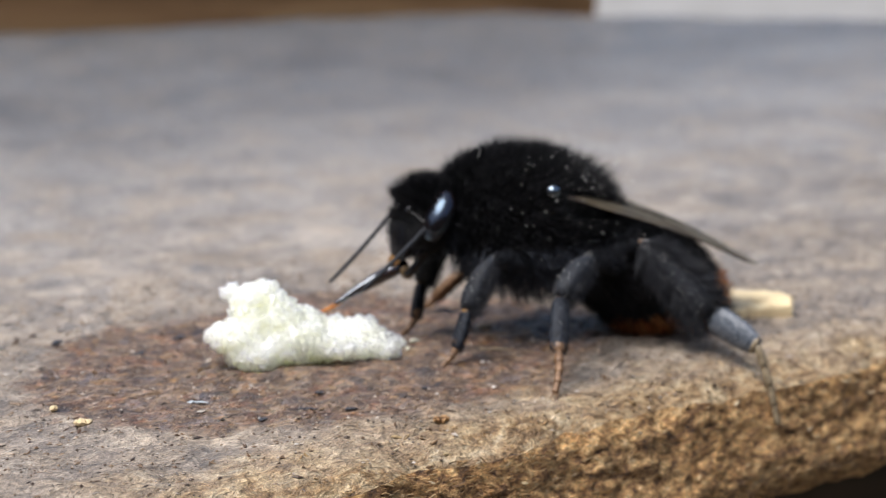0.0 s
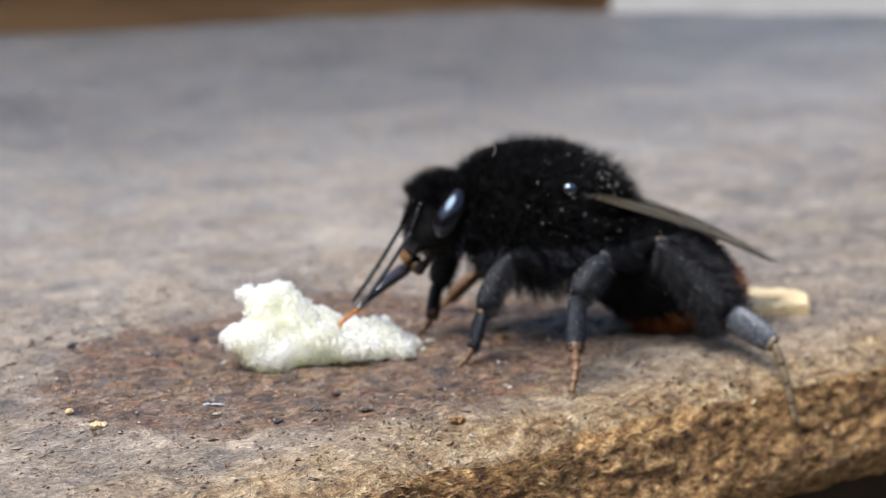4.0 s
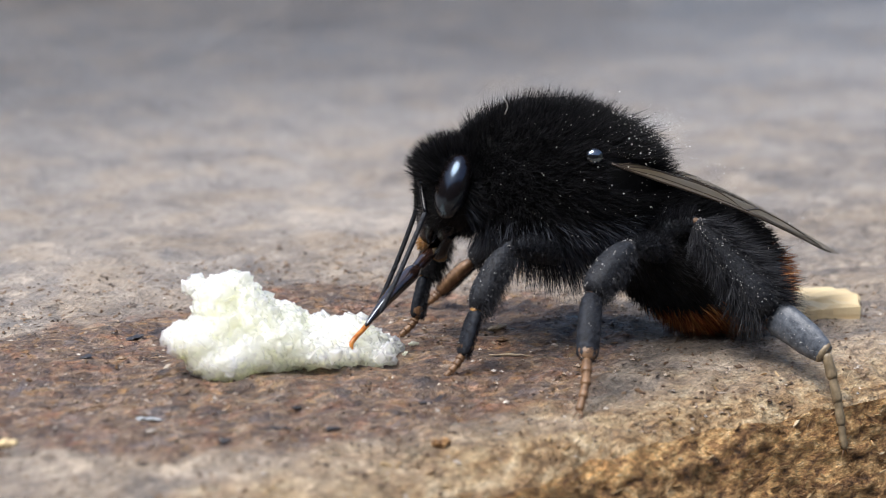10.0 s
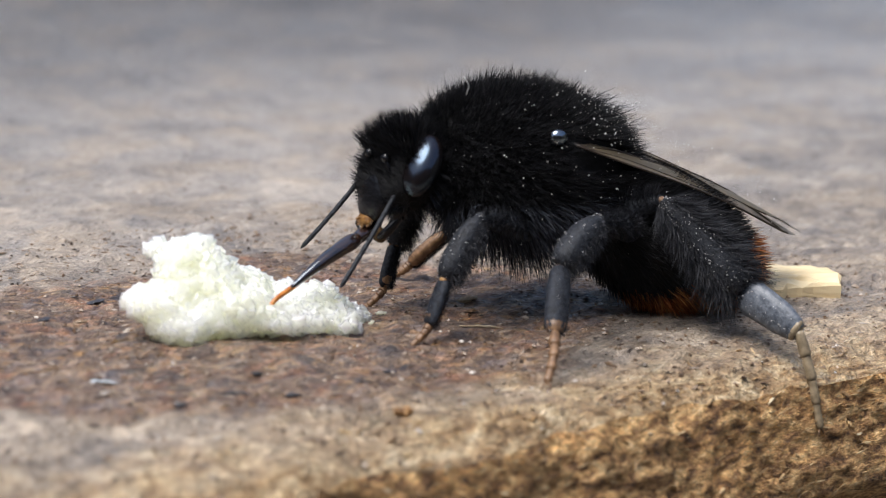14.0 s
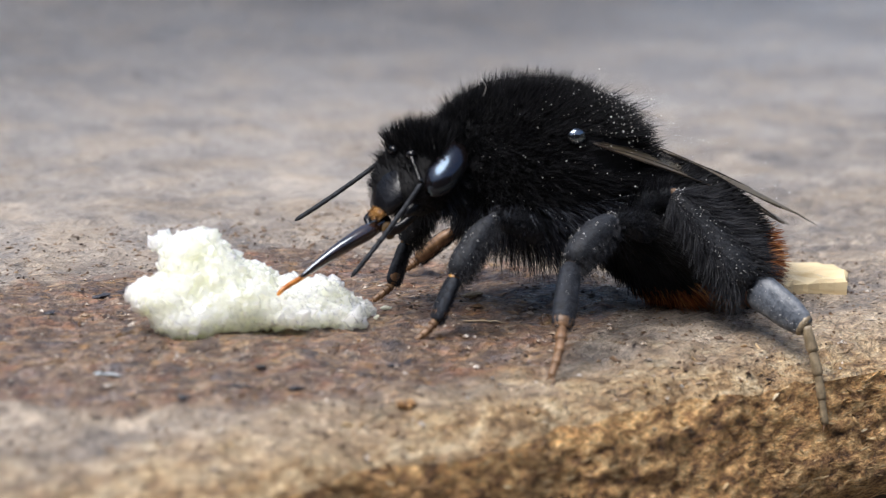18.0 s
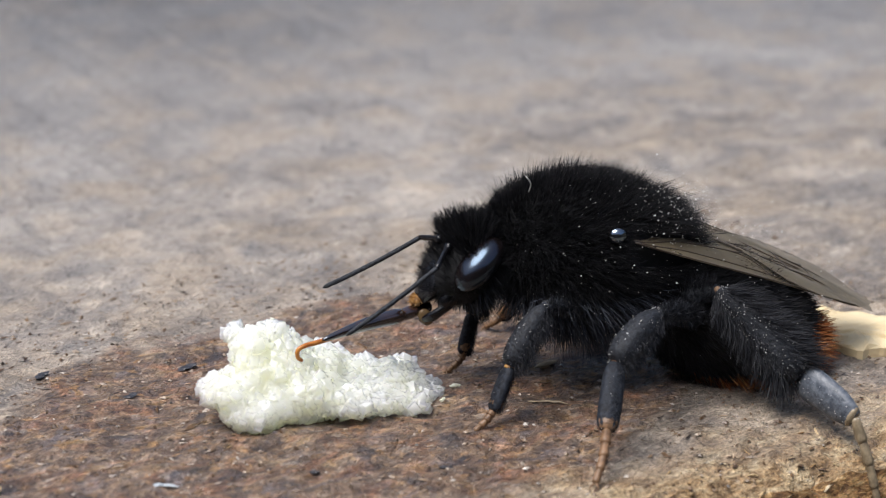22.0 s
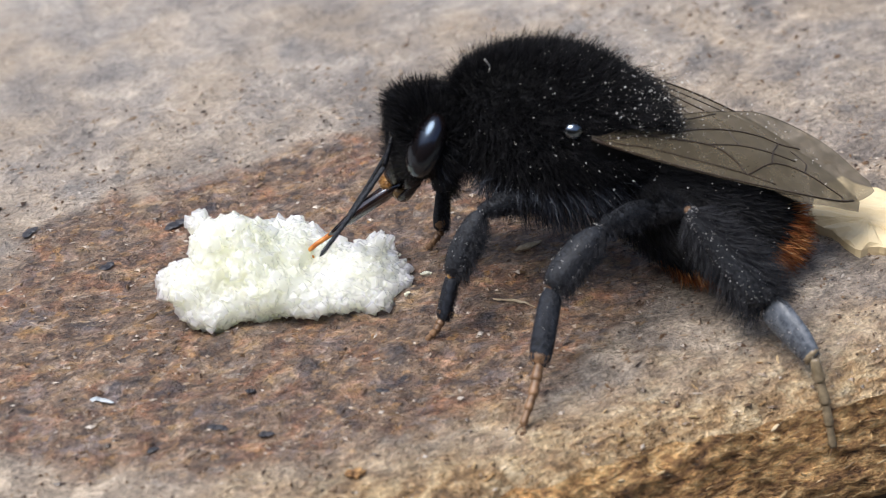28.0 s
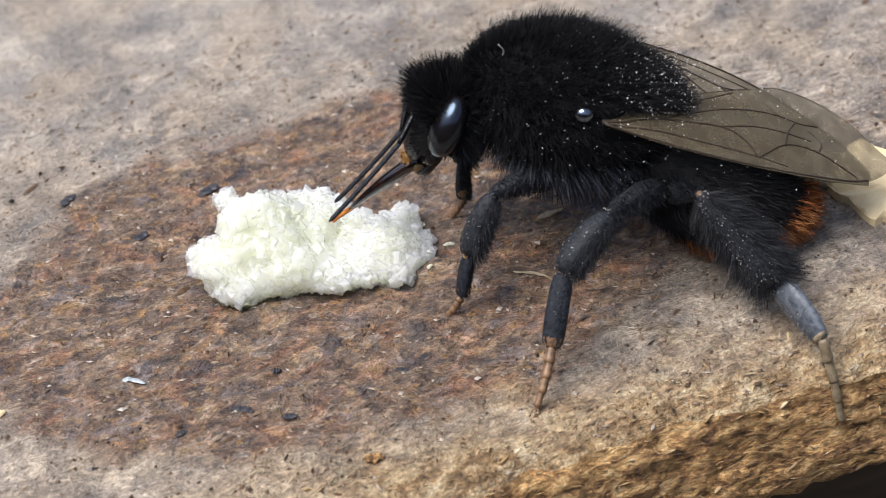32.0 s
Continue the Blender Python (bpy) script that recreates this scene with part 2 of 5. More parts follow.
M_TOP, M_FACE = wood_top(), wood_face()
M_BEAM = plain_wood("old_pine", (0.14, 0.074, 0.03), (0.31, 0.17, 0.073), (0.45, 0.28, 0.13), (40, 4, 4))
# near-black: the shade under the board put into the colour
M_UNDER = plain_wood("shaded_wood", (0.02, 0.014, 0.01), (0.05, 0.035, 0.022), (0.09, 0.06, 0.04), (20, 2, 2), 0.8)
M_CHIP = plain_wood("fresh_wood", (0.66, 0.5, 0.26), (0.76, 0.6, 0.35), (0.82, 0.68, 0.43), (4, 1.2, 1.2), 0.55)
M_SPLINTER = island_mat("splinters", (0.0, (0.1, 0.055, 0.025)), (0.3, (0.27, 0.165, 0.07)), (0.7, (0.4, 0.26, 0.12)), (1.0, (0.52, 0.38, 0.21)), rough=0.5)
# loose crumbs; the palest tone also stands in for tiny glints
M_LITTER = island_mat("litter", (0.0, (0.03, 0.02, 0.015)), (0.4, (0.13, 0.075, 0.04)), (0.8, (0.26, 0.18, 0.11)), (1.0, (0.46, 0.41, 0.36)), rough=0.3)
M_GROUND = spotted("trodden_soil", (0.07, 0.06, 0.045), (0.16, 0.14, 0.11), 40, 0.9, 2.0)
M_PLASTER = spotted("white_plaster", (0.7, 0.69, 0.67), (0.82, 0.81, 0.8), 60, 0.85, 1.0)
# dark wood for the unseen screens that cut low light
M_SCREEN = plain_wood("dark_screen_wood", (0.03, 0.028, 0.02), (0.06, 0.055, 0.04), (0.1, 0.09, 0.07), (20, 20, 600), 0.8)


def sugar_mat(name, low, high, through, rough):
    """Milky grains that pass some of the light on."""
    w = Mat(name, rough, Coat_Weight=0.3, Coat_Roughness=0.1)
    f = w.noise(w.at(0.5, 0.5, 0.5), 4, 0.65)
    col = w.ramp(w.noise(w.at(2.2, 2.2, 2.2), 4, 0.65), (0.35, low), (0.65, high))
    facet = w.split(w.cells(w.at(0.28, 0.28, 0.28)))
    w.color(col).bump(w.math("ADD", w.math("MULTIPLY", f, 0.6), w.math("MULTIPLY", facet[0], 0.3)), 0.05, 0.6)
    w.b.inputs["Subsurface Weight"].default_value = 1.0 if through == 0 else 0.0
    w.b.inputs["Subsurface Radius"].default_value = (1.0, 1.0, 0.8)
    w.b.inputs["Subsurface Scale"].default_value = 0.005
    t = w.t.nodes.new("ShaderNodeBsdfTranslucent")
    w.link(col, t.inputs["Color"])
    mix = w.t.nodes.new("ShaderNodeMixShader")
    mix.inputs[0].default_value = through
    w.link(w.b.outputs[0], mix.inputs[1])
    w.link(t.outputs[0], mix.inputs[2])
    w.link(mix.outputs[0], w.t.nodes["Material Output"].inputs["Surface"])
    return w.m


M_SUGAR = sugar_mat("crystal_sugar", (0.735, 0.745, 0.57), (0.795, 0.805, 0.67), 0.0, 0.22)
M_GRAINS = sugar_mat("sugar_grains", (0.92, 0.92, 0.77), (0.97, 0.97, 0.87), 0.45, 0.3)
M_CLEAR = sugar_mat("sugar_clear", (0.8, 0.81, 0.7), (0.88, 0.89, 0.8), 0.45, 0.08)
M_SKIN = spotted("black_cuticle", (0.005, 0.005, 0.0055), (0.011, 0.011, 0.012), 0.4, 0.7, 0.03, Specular_IOR_Level=0.2)
M_SHINE = spotted("glossy_cuticle", (0.003, 0.003, 0.004), (0.008, 0.008, 0.01), 0.2, 0.24, 0.03, Specular_IOR_Level=0.4)
# blue specular tint puts sky colour into the eye's reflection
M_EYE = Mat("compound_eye", 0.2, Base_Color=(0.007, 0.005, 0.005, 1), Specular_IOR_Level=1.0, Specular_Tint=(0.55, 0.75, 1.0, 1)).m
# raised IOR and blue tint paint in a brighter sky glint
M_TEGULA = Mat("polished_cuticle", 0.14, IOR=2.3, Base_Color=(0.01, 0.009, 0.009, 1), Specular_IOR_Level=1.0, Specular_Tint=(0.7, 0.85, 1.0, 1)).m
M_FUR = island_mat("black_fur", (0.0, (0.007, 0.007, 0.008)), (0.8, (0.013, 0.013, 0.015)), (1.0, (0.021, 0.021, 0.025)), rough=0.6, Specular_IOR_Level=0.18)
M_FUR_BELLY = island_mat("grey_brown_fur", (0.0, (0.012, 0.013, 0.018)), (0.6, (0.04, 0.045, 0.06)), (1.0, (0.1, 0.11, 0.13)), rough=0.7, Specular_IOR_Level=0.2)
M_FUR_LEG = island_mat("leg_bristles", (0.0, (0.006, 0.006, 0.008)), (0.6, (0.018, 0.019, 0.024)), (1.0, (0.06, 0.062, 0.072)), rough=0.6, Specular_IOR_Level=0.3)
M_FUR_RED = island_mat("rust_fur", (0.0, (0.12, 0.03, 0.01)), (0.6, (0.33, 0.1, 0.028)), (1.0, (0.6, 0.3, 0.11)), rough=0.7, Specular_IOR_Level=0.2)
M_LEG = spotted("leg_cuticle", (0.006, 0.007, 0.009), (0.034, 0.038, 0.047), 0.14, 0.58, 0.07, Specular_IOR_Level=0.28)
M_SHIN = spotted("smooth_leg", (0.045, 0.056, 0.074), (0.14, 0.155, 0.18), 0.25, 0.42, 0.05)
M_BLUE = spotted("blue_grey_leg", (0.005, 0.006, 0.009), (0.024, 0.029, 0.04), 0.2, 0.62, 0.07, Specular_IOR_Level=0.25)
M_TARSUS = spotted("brown_tarsus", (0.17, 0.13, 0.08), (0.34, 0.27, 0.175), 0.5, 0.4, 0.02)
M_TOE = spotted("rust_toe", (0.1, 0.052, 0.025), (0.26, 0.15, 0.078), 0.4, 0.45, 0.02)
M_TONGUE = spotted("amber_tongue", (0.34, 0.1, 0.018), (0.55, 0.22, 0.045), 0.3, 0.25, 0.01)
# bluish specular tint stands in for sky reflected on the sheath
M_SHEATH = spotted("brown_black_sheath", (0.006, 0.005, 0.006), (0.028, 0.013, 0.009), 0.6, 0.1, 0.002, Specular_IOR_Level=1.0, Specular_Tint=(0.75, 0.87, 1.0, 1), Coat_Weight=1.0, Coat_Roughness=0.06)
M_AMBER = spotted("amber_lip", (0.22, 0.1, 0.025), (0.42, 0.23, 0.07), 0.3, 0.35, 0.02)
M_HORN = Mat("clear_horn", 0.15, Base_Color=(0.16, 0.1, 0.045, 1), Transmission_Weight=0.3).m
M_DUST = island_mat("pale_dust", (0.0, (0.35, 0.33, 0.3)), (1.0, (0.75, 0.74, 0.72)), rough=0.6)
M_DRY = plain_wood("dry_straw", (0.3, 0.22, 0.13), (0.5, 0.4, 0.26), (0.66, 0.57, 0.42), (0.8, 0.1, 0.1), 0.6)
M_FLAKE = spotted("blue_grey_flake", (0.3, 0.34, 0.37), (0.5, 0.54, 0.56), 0.3, 0.4)
# for the stain's dark pits and the shade set on the torn edge
M_DARK = spotted("blue_black_marks", (0.012, 0.013, 0.018), (0.05, 0.048, 0.055), 0.25, 0.5, 0.08)


def chunk_mat():
    w = Mat("torn_chunk", 0.5)
    info = w.t.nodes.new("ShaderNodeObjectInfo").outputs["Random"]
    f = w.noise(w.at(0.7, 0.2, 0.2), 4, 0.65)
    col = w.ramp(info, (0.0, (0.16, 0.085, 0.035)), (0.4, (0.46, 0.28, 0.12)), (0.8, (0.66, 0.48, 0.26)), (1.0, (0.8, 0.67, 0.46)))
    w.color(w.mix(0.8, col, w.ramp(f, (0.3, 0.5), (0.7, 1.25)), "MULTIPLY"))
    return w.bump(f, 0.1, 0.9).m


M_CHUNK = chunk_mat()
M_VEIN = Mat("wing_vein", 0.4, Base_Color=(0.03, 0.018, 0.01, 1)).m


def wing_film():
    w = Mat("smoky_wing", 0.42, Specular_IOR_Level=0.25)
    f = w.noise(w.at(0.8, 0.8, 0.8), 4, 0.6)
    w.color(w.ramp(f, (0.35, (0.085, 0.067, 0.04)), (0.65, (0.15, 0.12, 0.075))))
    w.link(w.ramp(f, (0.3, 0.84), (0.7, 0.64)), w.b.inputs["Alpha"])
    return w.bump(f, 0.05, 0.5).m


M_WING = wing_film()


# ---- making meshes ----
def mesh(name, verts, faces, smooth=True):
    me = bpy.data.meshes.new(name)
    me.from_pydata((np.asarray(verts, float) * MM).tolist(), [], faces if isinstance(faces, list) else faces.tolist())
    me.polygons.foreach_set("use_smooth", [smooth] * len(me.polygons))
    me.update()
    return me


def part(name, me, material, parent=None, label="", kind=""):
    """Links a mesh as one object, under a thing or a part."""
    ob = new(name, me)
    if material and not me.materials:
        me.materials.append(material)
    ob.parent = parent
    return tagged(ob, label, kind=kind)


def thing(name, label, category, m=None, group="", kind=""):
    ob = new(name)
    ob.empty_display_size = 0.002
    ob.matrix_basis = m or Matrix()
    return tagged(ob, label, category, group, kind)


TABLES = np.random.RandomState(7).rand(8, 128, 128)


def lumps(x, y, k=0):
    """Smooth value noise in 0..1 of cells of size one."""
    tab = TABLES[k]
    xi, yi = np.floor(x).astype(int), np.floor(y).astype(int)
    fx, fy = x - xi, y - yi
    fx, fy = fx * fx * (3 - 2 * fx), fy * fy * (3 - 2 * fy)
    a, b = tab[xi % 128, yi % 128], tab[(xi + 1) % 128, yi % 128]
    c, d = tab[xi % 128, (yi + 1) % 128], tab[(xi + 1) % 128, (yi + 1) % 128]
    return (a * (1 - fx) + b * fx) * (1 - fy) + (c * (1 - fx) + d * fx) * fy


def grid_faces(n, m, wrap=False):
    """Quads of a grid of n rows of m points."""
    i, j = np.meshgrid(np.arange(n - 1), np.arange(m if wrap else m - 1), indexing="ij")
    k = (j + 1) % m
    return np.stack([i * m + j, i * m + k, (i + 1) * m + k, (i + 1) * m + j], -1).reshape(-1, 4)


def box_mesh(name, x0, x1, y0, y1, z0, z1, wobble=0.3, cut=4.0):
    """A worn block, its edges eased."""
    bm = bmesh.new()
    bmesh.ops.create_cube(bm, size=1.0)
    for v in bm.verts:
        v.co = Vector((x0 + (v.co.x + 0.5) * (x1 - x0), y0 + (v.co.y + 0.5) * (y1 - y0), z0 + (v.co.z + 0.5) * (z1 - z0))) * MM
    bmesh.ops.bevel(bm, geom=bm.edges[:], offset=cut * 0.25 * MM, segments=2, affect="EDGES")
    bmesh.ops.subdivide_edges(bm, edges=[e for e in bm.edges if e.calc_length() > 12 * cut * MM], cuts=12, use_grid_fill=True)
    for v in bm.verts:
        v.co += noise.noise_vector(v.co / MM * 0.12) * wobble * MM
    me = bpy.data.meshes.new(name)
    bm.to_mesh(me)
    bm.free()
    return me


def unit(v):
    v = np.asarray(v, float)
    return v / np.maximum(np.linalg.norm(v, axis=-1, keepdims=True), 1e-9)


def tube(points, radii, sides=10, squash=1.0, ends=True):
    """A tapering tube along points; squash flattens it upright, or sideways where negative. Returns vertices and faces."""
    p = np.asarray(points, float)
    d = unit(np.gradient(p, axis=0))
    side = np.cross(d, (0.13, 0.2, 0.97))
    side = unit(side)
    up = np.cross(side, d)
    a = np.arange(sides) / sides * 2 * np.pi
    r = np.broadcast_to(np.asarray(radii, float), len(p))[:, None, None]
    thin = -squash if squash < 0 else 1.0
    ring = p[:, None] + r * (thin * np.cos(a)[None, :, None] * side[:, None] + max(squash, 1.0 if squash < 0 else 0.0) * np.sin(a)[None, :, None] * up[:, None])
    v = ring.reshape(-1, 3)
    f = grid_faces(len(p), sides, True).tolist()
    if ends:
        f += [list(range(sides))[::-1], list(range((len(p) - 1) * sides, len(p) * sides))]
    return v, f


def joined(pieces):
    """Several (vertices, faces) as one."""
    vs, fs, n = [], [], 0
    for v, f in pieces:
        vs.append(np.asarray(v, float))
        fs += [[i + n for i in q] for q in f]
        n += len(v)
    return np.concatenate(vs), fs


def spline(points, n):
    """n points along a smooth curve through the given points."""
    p = np.asarray(points, float)
    t = np.linspace(0, len(p) - 1, n)
    i = np.clip(t.astype(int), 0, len(p) - 2)
    q = np.vstack([2 * p[0] - p[1], p, 2 * p[-1] - p[-2]])
    f = (t - i)[:, None]
    a, b, c, d = q[i], q[i + 1], q[i + 2], q[i + 3]
    return 0.5 * (2 * b + (c - a) * f + (2 * a - 5 * b + 4 * c - d) * f ** 2 + (3 * b - a - 3 * c + d) * f ** 3)


def hairs(roots, ways, lengths, width, rng, droop=0.25):
    """Fine tapering hairs as narrow bent blades."""
    n = len(roots)
    ways = unit(ways)
    side = unit(np.cross(ways, unit(rng.randn(n, 3))))
    bend = unit(np.cross(side, ways) + rng.randn(n, 3) * 0.3) * droop
    L = np.asarray(lengths)[:, None]
    w = width * (0.7 + 0.6 * rng.rand(n))[:, None]
    m = roots + ways * L * 0.55 + bend * L * 0.18
    tip = roots + ways * L * 0.95 + bend * L * 0.6
    v = np.stack([roots - side * w, roots + side * w, m - side * w * 0.8, m + side * w * 0.8, tip], 1).reshape(-1, 3)
    k = np.arange(n)[:, None] * 5
    return v, (k + [0, 1, 3, 2]).tolist() + (k + [2, 3, 4]).tolist()


def blob(center, radii, turn=None, n=40, m=48, shape=None):
    """A closed rounded body: an egg about its x axis, changed by shape(unit points)."""
    a = np.linspace(0, np.pi, n)[:, None]
    b = np.arange(m)[None] / m * 2 * np.pi
    u = np.stack([-np.cos(a) + 0 * b, np.sin(a) * np.cos(b), np.sin(a) * np.sin(b)], -1).reshape(-1, 3)
    p = u * radii
    if shape is not None:
        p = shape(u, p)
    if turn is not None:
        p = p @ np.array(turn).T
    return p + np.asarray(center), grid_faces(n, m, True)


def rot_y(deg):
    """Turns about y; positive lifts the tailward (+x) end down."""
    c, s = math.cos(radians(deg)), math.sin(radians(deg))
    return np.array([[c, 0, s], [0, 1, 0], [-s, 0, c]])


def scatter(v, f, n, rng):
    """Random points on a quad mesh, with normals that point outwards."""
    v, f = np.asarray(v), np.asarray(f)
    a, b, c, d = (v[f[:, i]] for i in range(4))
    nr = np.cross(c - a, d - b)
    area = np.linalg.norm(nr, axis=1)
    k = rng.choice(len(f), n, p=area / area.sum())
    s, t = rng.rand(n, 1), rng.rand(n, 1)
    p = (a[k] * (1 - s) + b[k] * s) * (1 - t) + (d[k] * (1 - s) + c[k] * s) * t
    nn = unit(nr[k])
    if ((p - v.mean(0)) * nn).sum() < 0:
        nn = -nn
    return p, nn


# ---- the board, and what lies round it ----
def board_height(u, w):
    """The relief of the board's top, in millimetres."""
    h = 0.4 * (lumps(u / 7, w / 3.5, 0) - 0.5) + 0.28 * (lumps(u / 1.9, w / 1.1, 1) - 0.5) + 0.22 * (lumps(u / 0.75, w / 0.5, 2) - 0.5)
    return h - 1.5 * np.exp(-np.maximum(w, 0) / 1.7) + 0.05


def board():
    b = thing("weathered_board", "weathered grey-brown wooden board with a dark round stain and a torn golden edge", "wooden board",
              pose(EDGE[0] * MM, EDGE[1] * MM, 0, 0, 0, GRAIN), kind="structure")
    us = np.concatenate([np.arange(-140, -32, 4.0), np.arange(-32, 46, 0.22), np.arange(46, 200, 4.0)])
    ws = np.concatenate([np.arange(0, 34, 0.22), np.arange(34, 60, 1.0), np.arange(60, 131, 3.0)])
    u, w = np.meshgrid(us, ws, indexing="ij")
    rag = 1.1 * (lumps(u / 6, u * 0, 3) - 0.5) + 0.7 * (lumps(u / 1.7, u * 0, 4) - 0.5)
    far = np.where(us < 107, 130.5 - 0.2 * (us - 42), np.maximum(113 - 0.7 * (us - 107), 40))[:, None]
    w = np.where(w > 34, 34 + (w - 34) * (far - 34) / (ws[-1] - 34), w)
    wj = w + rag * np.exp(-w / 2.5)
    top = np.stack([u, wj, board_height(u, w)], -1)
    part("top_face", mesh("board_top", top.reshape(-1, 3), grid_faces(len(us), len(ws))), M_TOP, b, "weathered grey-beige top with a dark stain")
    # the torn near side, bulging a little and leaning in below
    hs = np.arange(0, 6.6, 0.2)
    u, h = np.meshgrid(us, hs, indexing="ij")
    edge = 1.1 * (lumps(u / 6, u * 0, 3) - 0.5) + 0.7 * (lumps(u / 1.7, u * 0, 4) - 0.5)
    tear = 0.4 * (lumps(u / 3.0, h / 1.2, 5) - 0.5) + 0.26 * (lumps(u / 0.9, h / 0.5, 6) - 0.5) + 0.3 * (lumps(u / 0.6, h / 0.3, 7) - 0.5)
    out = edge * np.exp(-h / 3) + tear * np.minimum(h / 0.8, 1) - 0.3 * h + 0.35 * np.maximum(h - 4, 0) ** 2
    face = np.stack([u, out, board_height(u, 0 * u) + 0.02 - h], -1)
    part("torn_edge", mesh("board_face", face.reshape(-1, 3), grid_faces(len(us), len(hs))[:, ::-1]), M_FACE, b, "rough golden-brown torn edge")
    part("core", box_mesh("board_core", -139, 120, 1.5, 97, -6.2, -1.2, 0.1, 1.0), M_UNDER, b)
    return b


def splinters(b):
    """Fibres standing off the torn edge and lying on the rim."""
    rng = np.random.RandomState(11)
    n = 1500
    u = rng.uniform(-26, 44, n)
    h = rng.beta(1.0, 1.2, n) * 5.0
    rag = 1.1 * (lumps(u / 6, u * 0, 3) - 0.5) + 0.7 * (lumps(u / 1.7, u * 0, 4) - 0.5)
    tear = 0.4 * (lumps(u / 3.0, h / 1.2, 5) - 0.5) + 0.26 * (lumps(u / 0.9, h / 0.5, 6) - 0.5)
    w = rag * np.exp(-h / 3) + tear * np.minimum(h / 0.8, 1) - 0.3 * h + 0.35 * np.maximum(h - 4, 0) ** 2 - 0.03
    c = np.stack([u, w, -1.4 - h], -1)
    way = unit(np.stack([np.ones(n), rng.randn(n) * 0.22 - 0.05, rng.randn(n) * 0.35], -1))
    L, r = rng.gamma(2.0, 0.12, n) + 0.12, rng.uniform(0.018, 0.055, n)
    sa = unit(np.cross(way, rng.randn(n, 3)))
    sb = np.cross(way, sa)
    L, r = L[:, None], r[:, None]
    v = np.stack([c - way * L, c + sa * r, c + sb * r * 0.7, c - sa * r, c - sb * r * 0.7, c + way * L], 1).reshape(-1, 3)
    k = np.arange(n)[:, None] * 6
    f = np.concatenate([k + q for q in ([0, 2, 1], [0, 3, 2], [0, 4, 3], [0, 1, 4], [5, 1, 2], [5, 2, 3], [5, 3, 4], [5, 4, 1])])
    part("splinters", mesh("splinters", v, f, False), M_SPLINTER, b, "golden wood fibres", "stuff")


def litter(b):
    """Loose grains, flakes and fibres on the top."""
    rng = np.random.RandomState(5)
    n = 6500
    u, w = rng.uniform(-28, 34, n), rng.uniform(0.3, 34, n)
    z = board_height(u, w)
    way = unit(np.stack([np.ones(n), rng.randn(n) * 0.5, rng.randn(n) * 0.12], -1))
    L, r = rng.gamma(1.2, 0.07, n) + 0.03, rng.gamma(2.0, 0.014, n) + 0.018
    c = np.stack([u, w, z + r * 0.5], -1)
    sa = unit(np.cross(way, (0, 0, 1.0)))
    sb = np.cross(sa, way)
    L, r = L[:, None], r[:, None]
    v = np.stack([c - way * L, c + sa * r * 1.6, c + sb * r, c - sa * r * 1.6, c - sb * r, c + way * L], 1).reshape(-1, 3)
    k = np.arange(n)[:, None] * 6
    f = np.concatenate([k + q for q in ([0, 2, 1], [0, 3, 2], [0, 4, 3], [0, 1, 4], [5, 1, 2], [5, 2, 3], [5, 3, 4], [5, 4, 1])])
    part("litter", mesh("litter", v, f, False), M_LITTER, b, "loose brown wood crumbs and fibres", "stuff")


def surroundings():
    bm = bmesh.new()
    bmesh.ops.create_grid(bm, x_segments=40, y_segments=40, size=60.0)
    for v in bm.verts:
        v.co.z = 0.01 * noise.noise(v.co * 0.7)
    me = bpy.data.meshes.new("ground")
    bm.to_mesh(me)
    bm.free()
    g = part("ground", me, M_GROUND)
    g.location.z = -0.7
    tagged(g, "trodden brown soil far below the board", "ground", kind="structure")
    m = pose(EDGE[0] * MM, EDGE[1] * MM, 0, 0, 0, GRAIN)
    beam = part("pine_plank", box_mesh("pine_plank", -190, 2.8, 1.0, 50, -6.2, 30, 0.5, 3.0), M_BEAM)
    beam.matrix_basis = pose(27.5 * MM, 155.0 * MM, 0, 0, 0, 28.7)
    tagged(beam, "orange-brown pine plank lying along the far side of the board", "plank")
    # south, west and east are unseen, added to darken light near the horizon
    for name, x0, x1, y0, y1, z1, ma, lab in (("wall_north", -4, 4, 3.0, 3.2, 0.4, M_PLASTER, "white plastered wall"), ("wall_south", -4, 4, -3.2, -3.0, 1.9, M_SCREEN, "unseen dark screen added to cut low light"),
                                              ("wall_west", -4.2, -4, -3.2, 3.2, 1.9, M_SCREEN, "unseen dark screen added to cut low light"), ("wall_east", 4, 4.2, -3.2, 3.2, 1.9, M_SCREEN, "unseen dark screen added to cut low light")):
        wl = part(name, box_mesh(name, x0 * 1000, x1 * 1000, y0 * 1000, y1 * 1000, -700, z1 * 1000, 4.0, 20.0), ma)
        tagged(wl, lab, "wall", kind="structure")
    # added support block; its dark colour supplies the shade under the board
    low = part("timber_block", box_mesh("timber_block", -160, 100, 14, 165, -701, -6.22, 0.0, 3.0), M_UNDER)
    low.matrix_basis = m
    tagged(low, "added block under the weathered board, dark to give the shade there", "timber block", kind="structure")


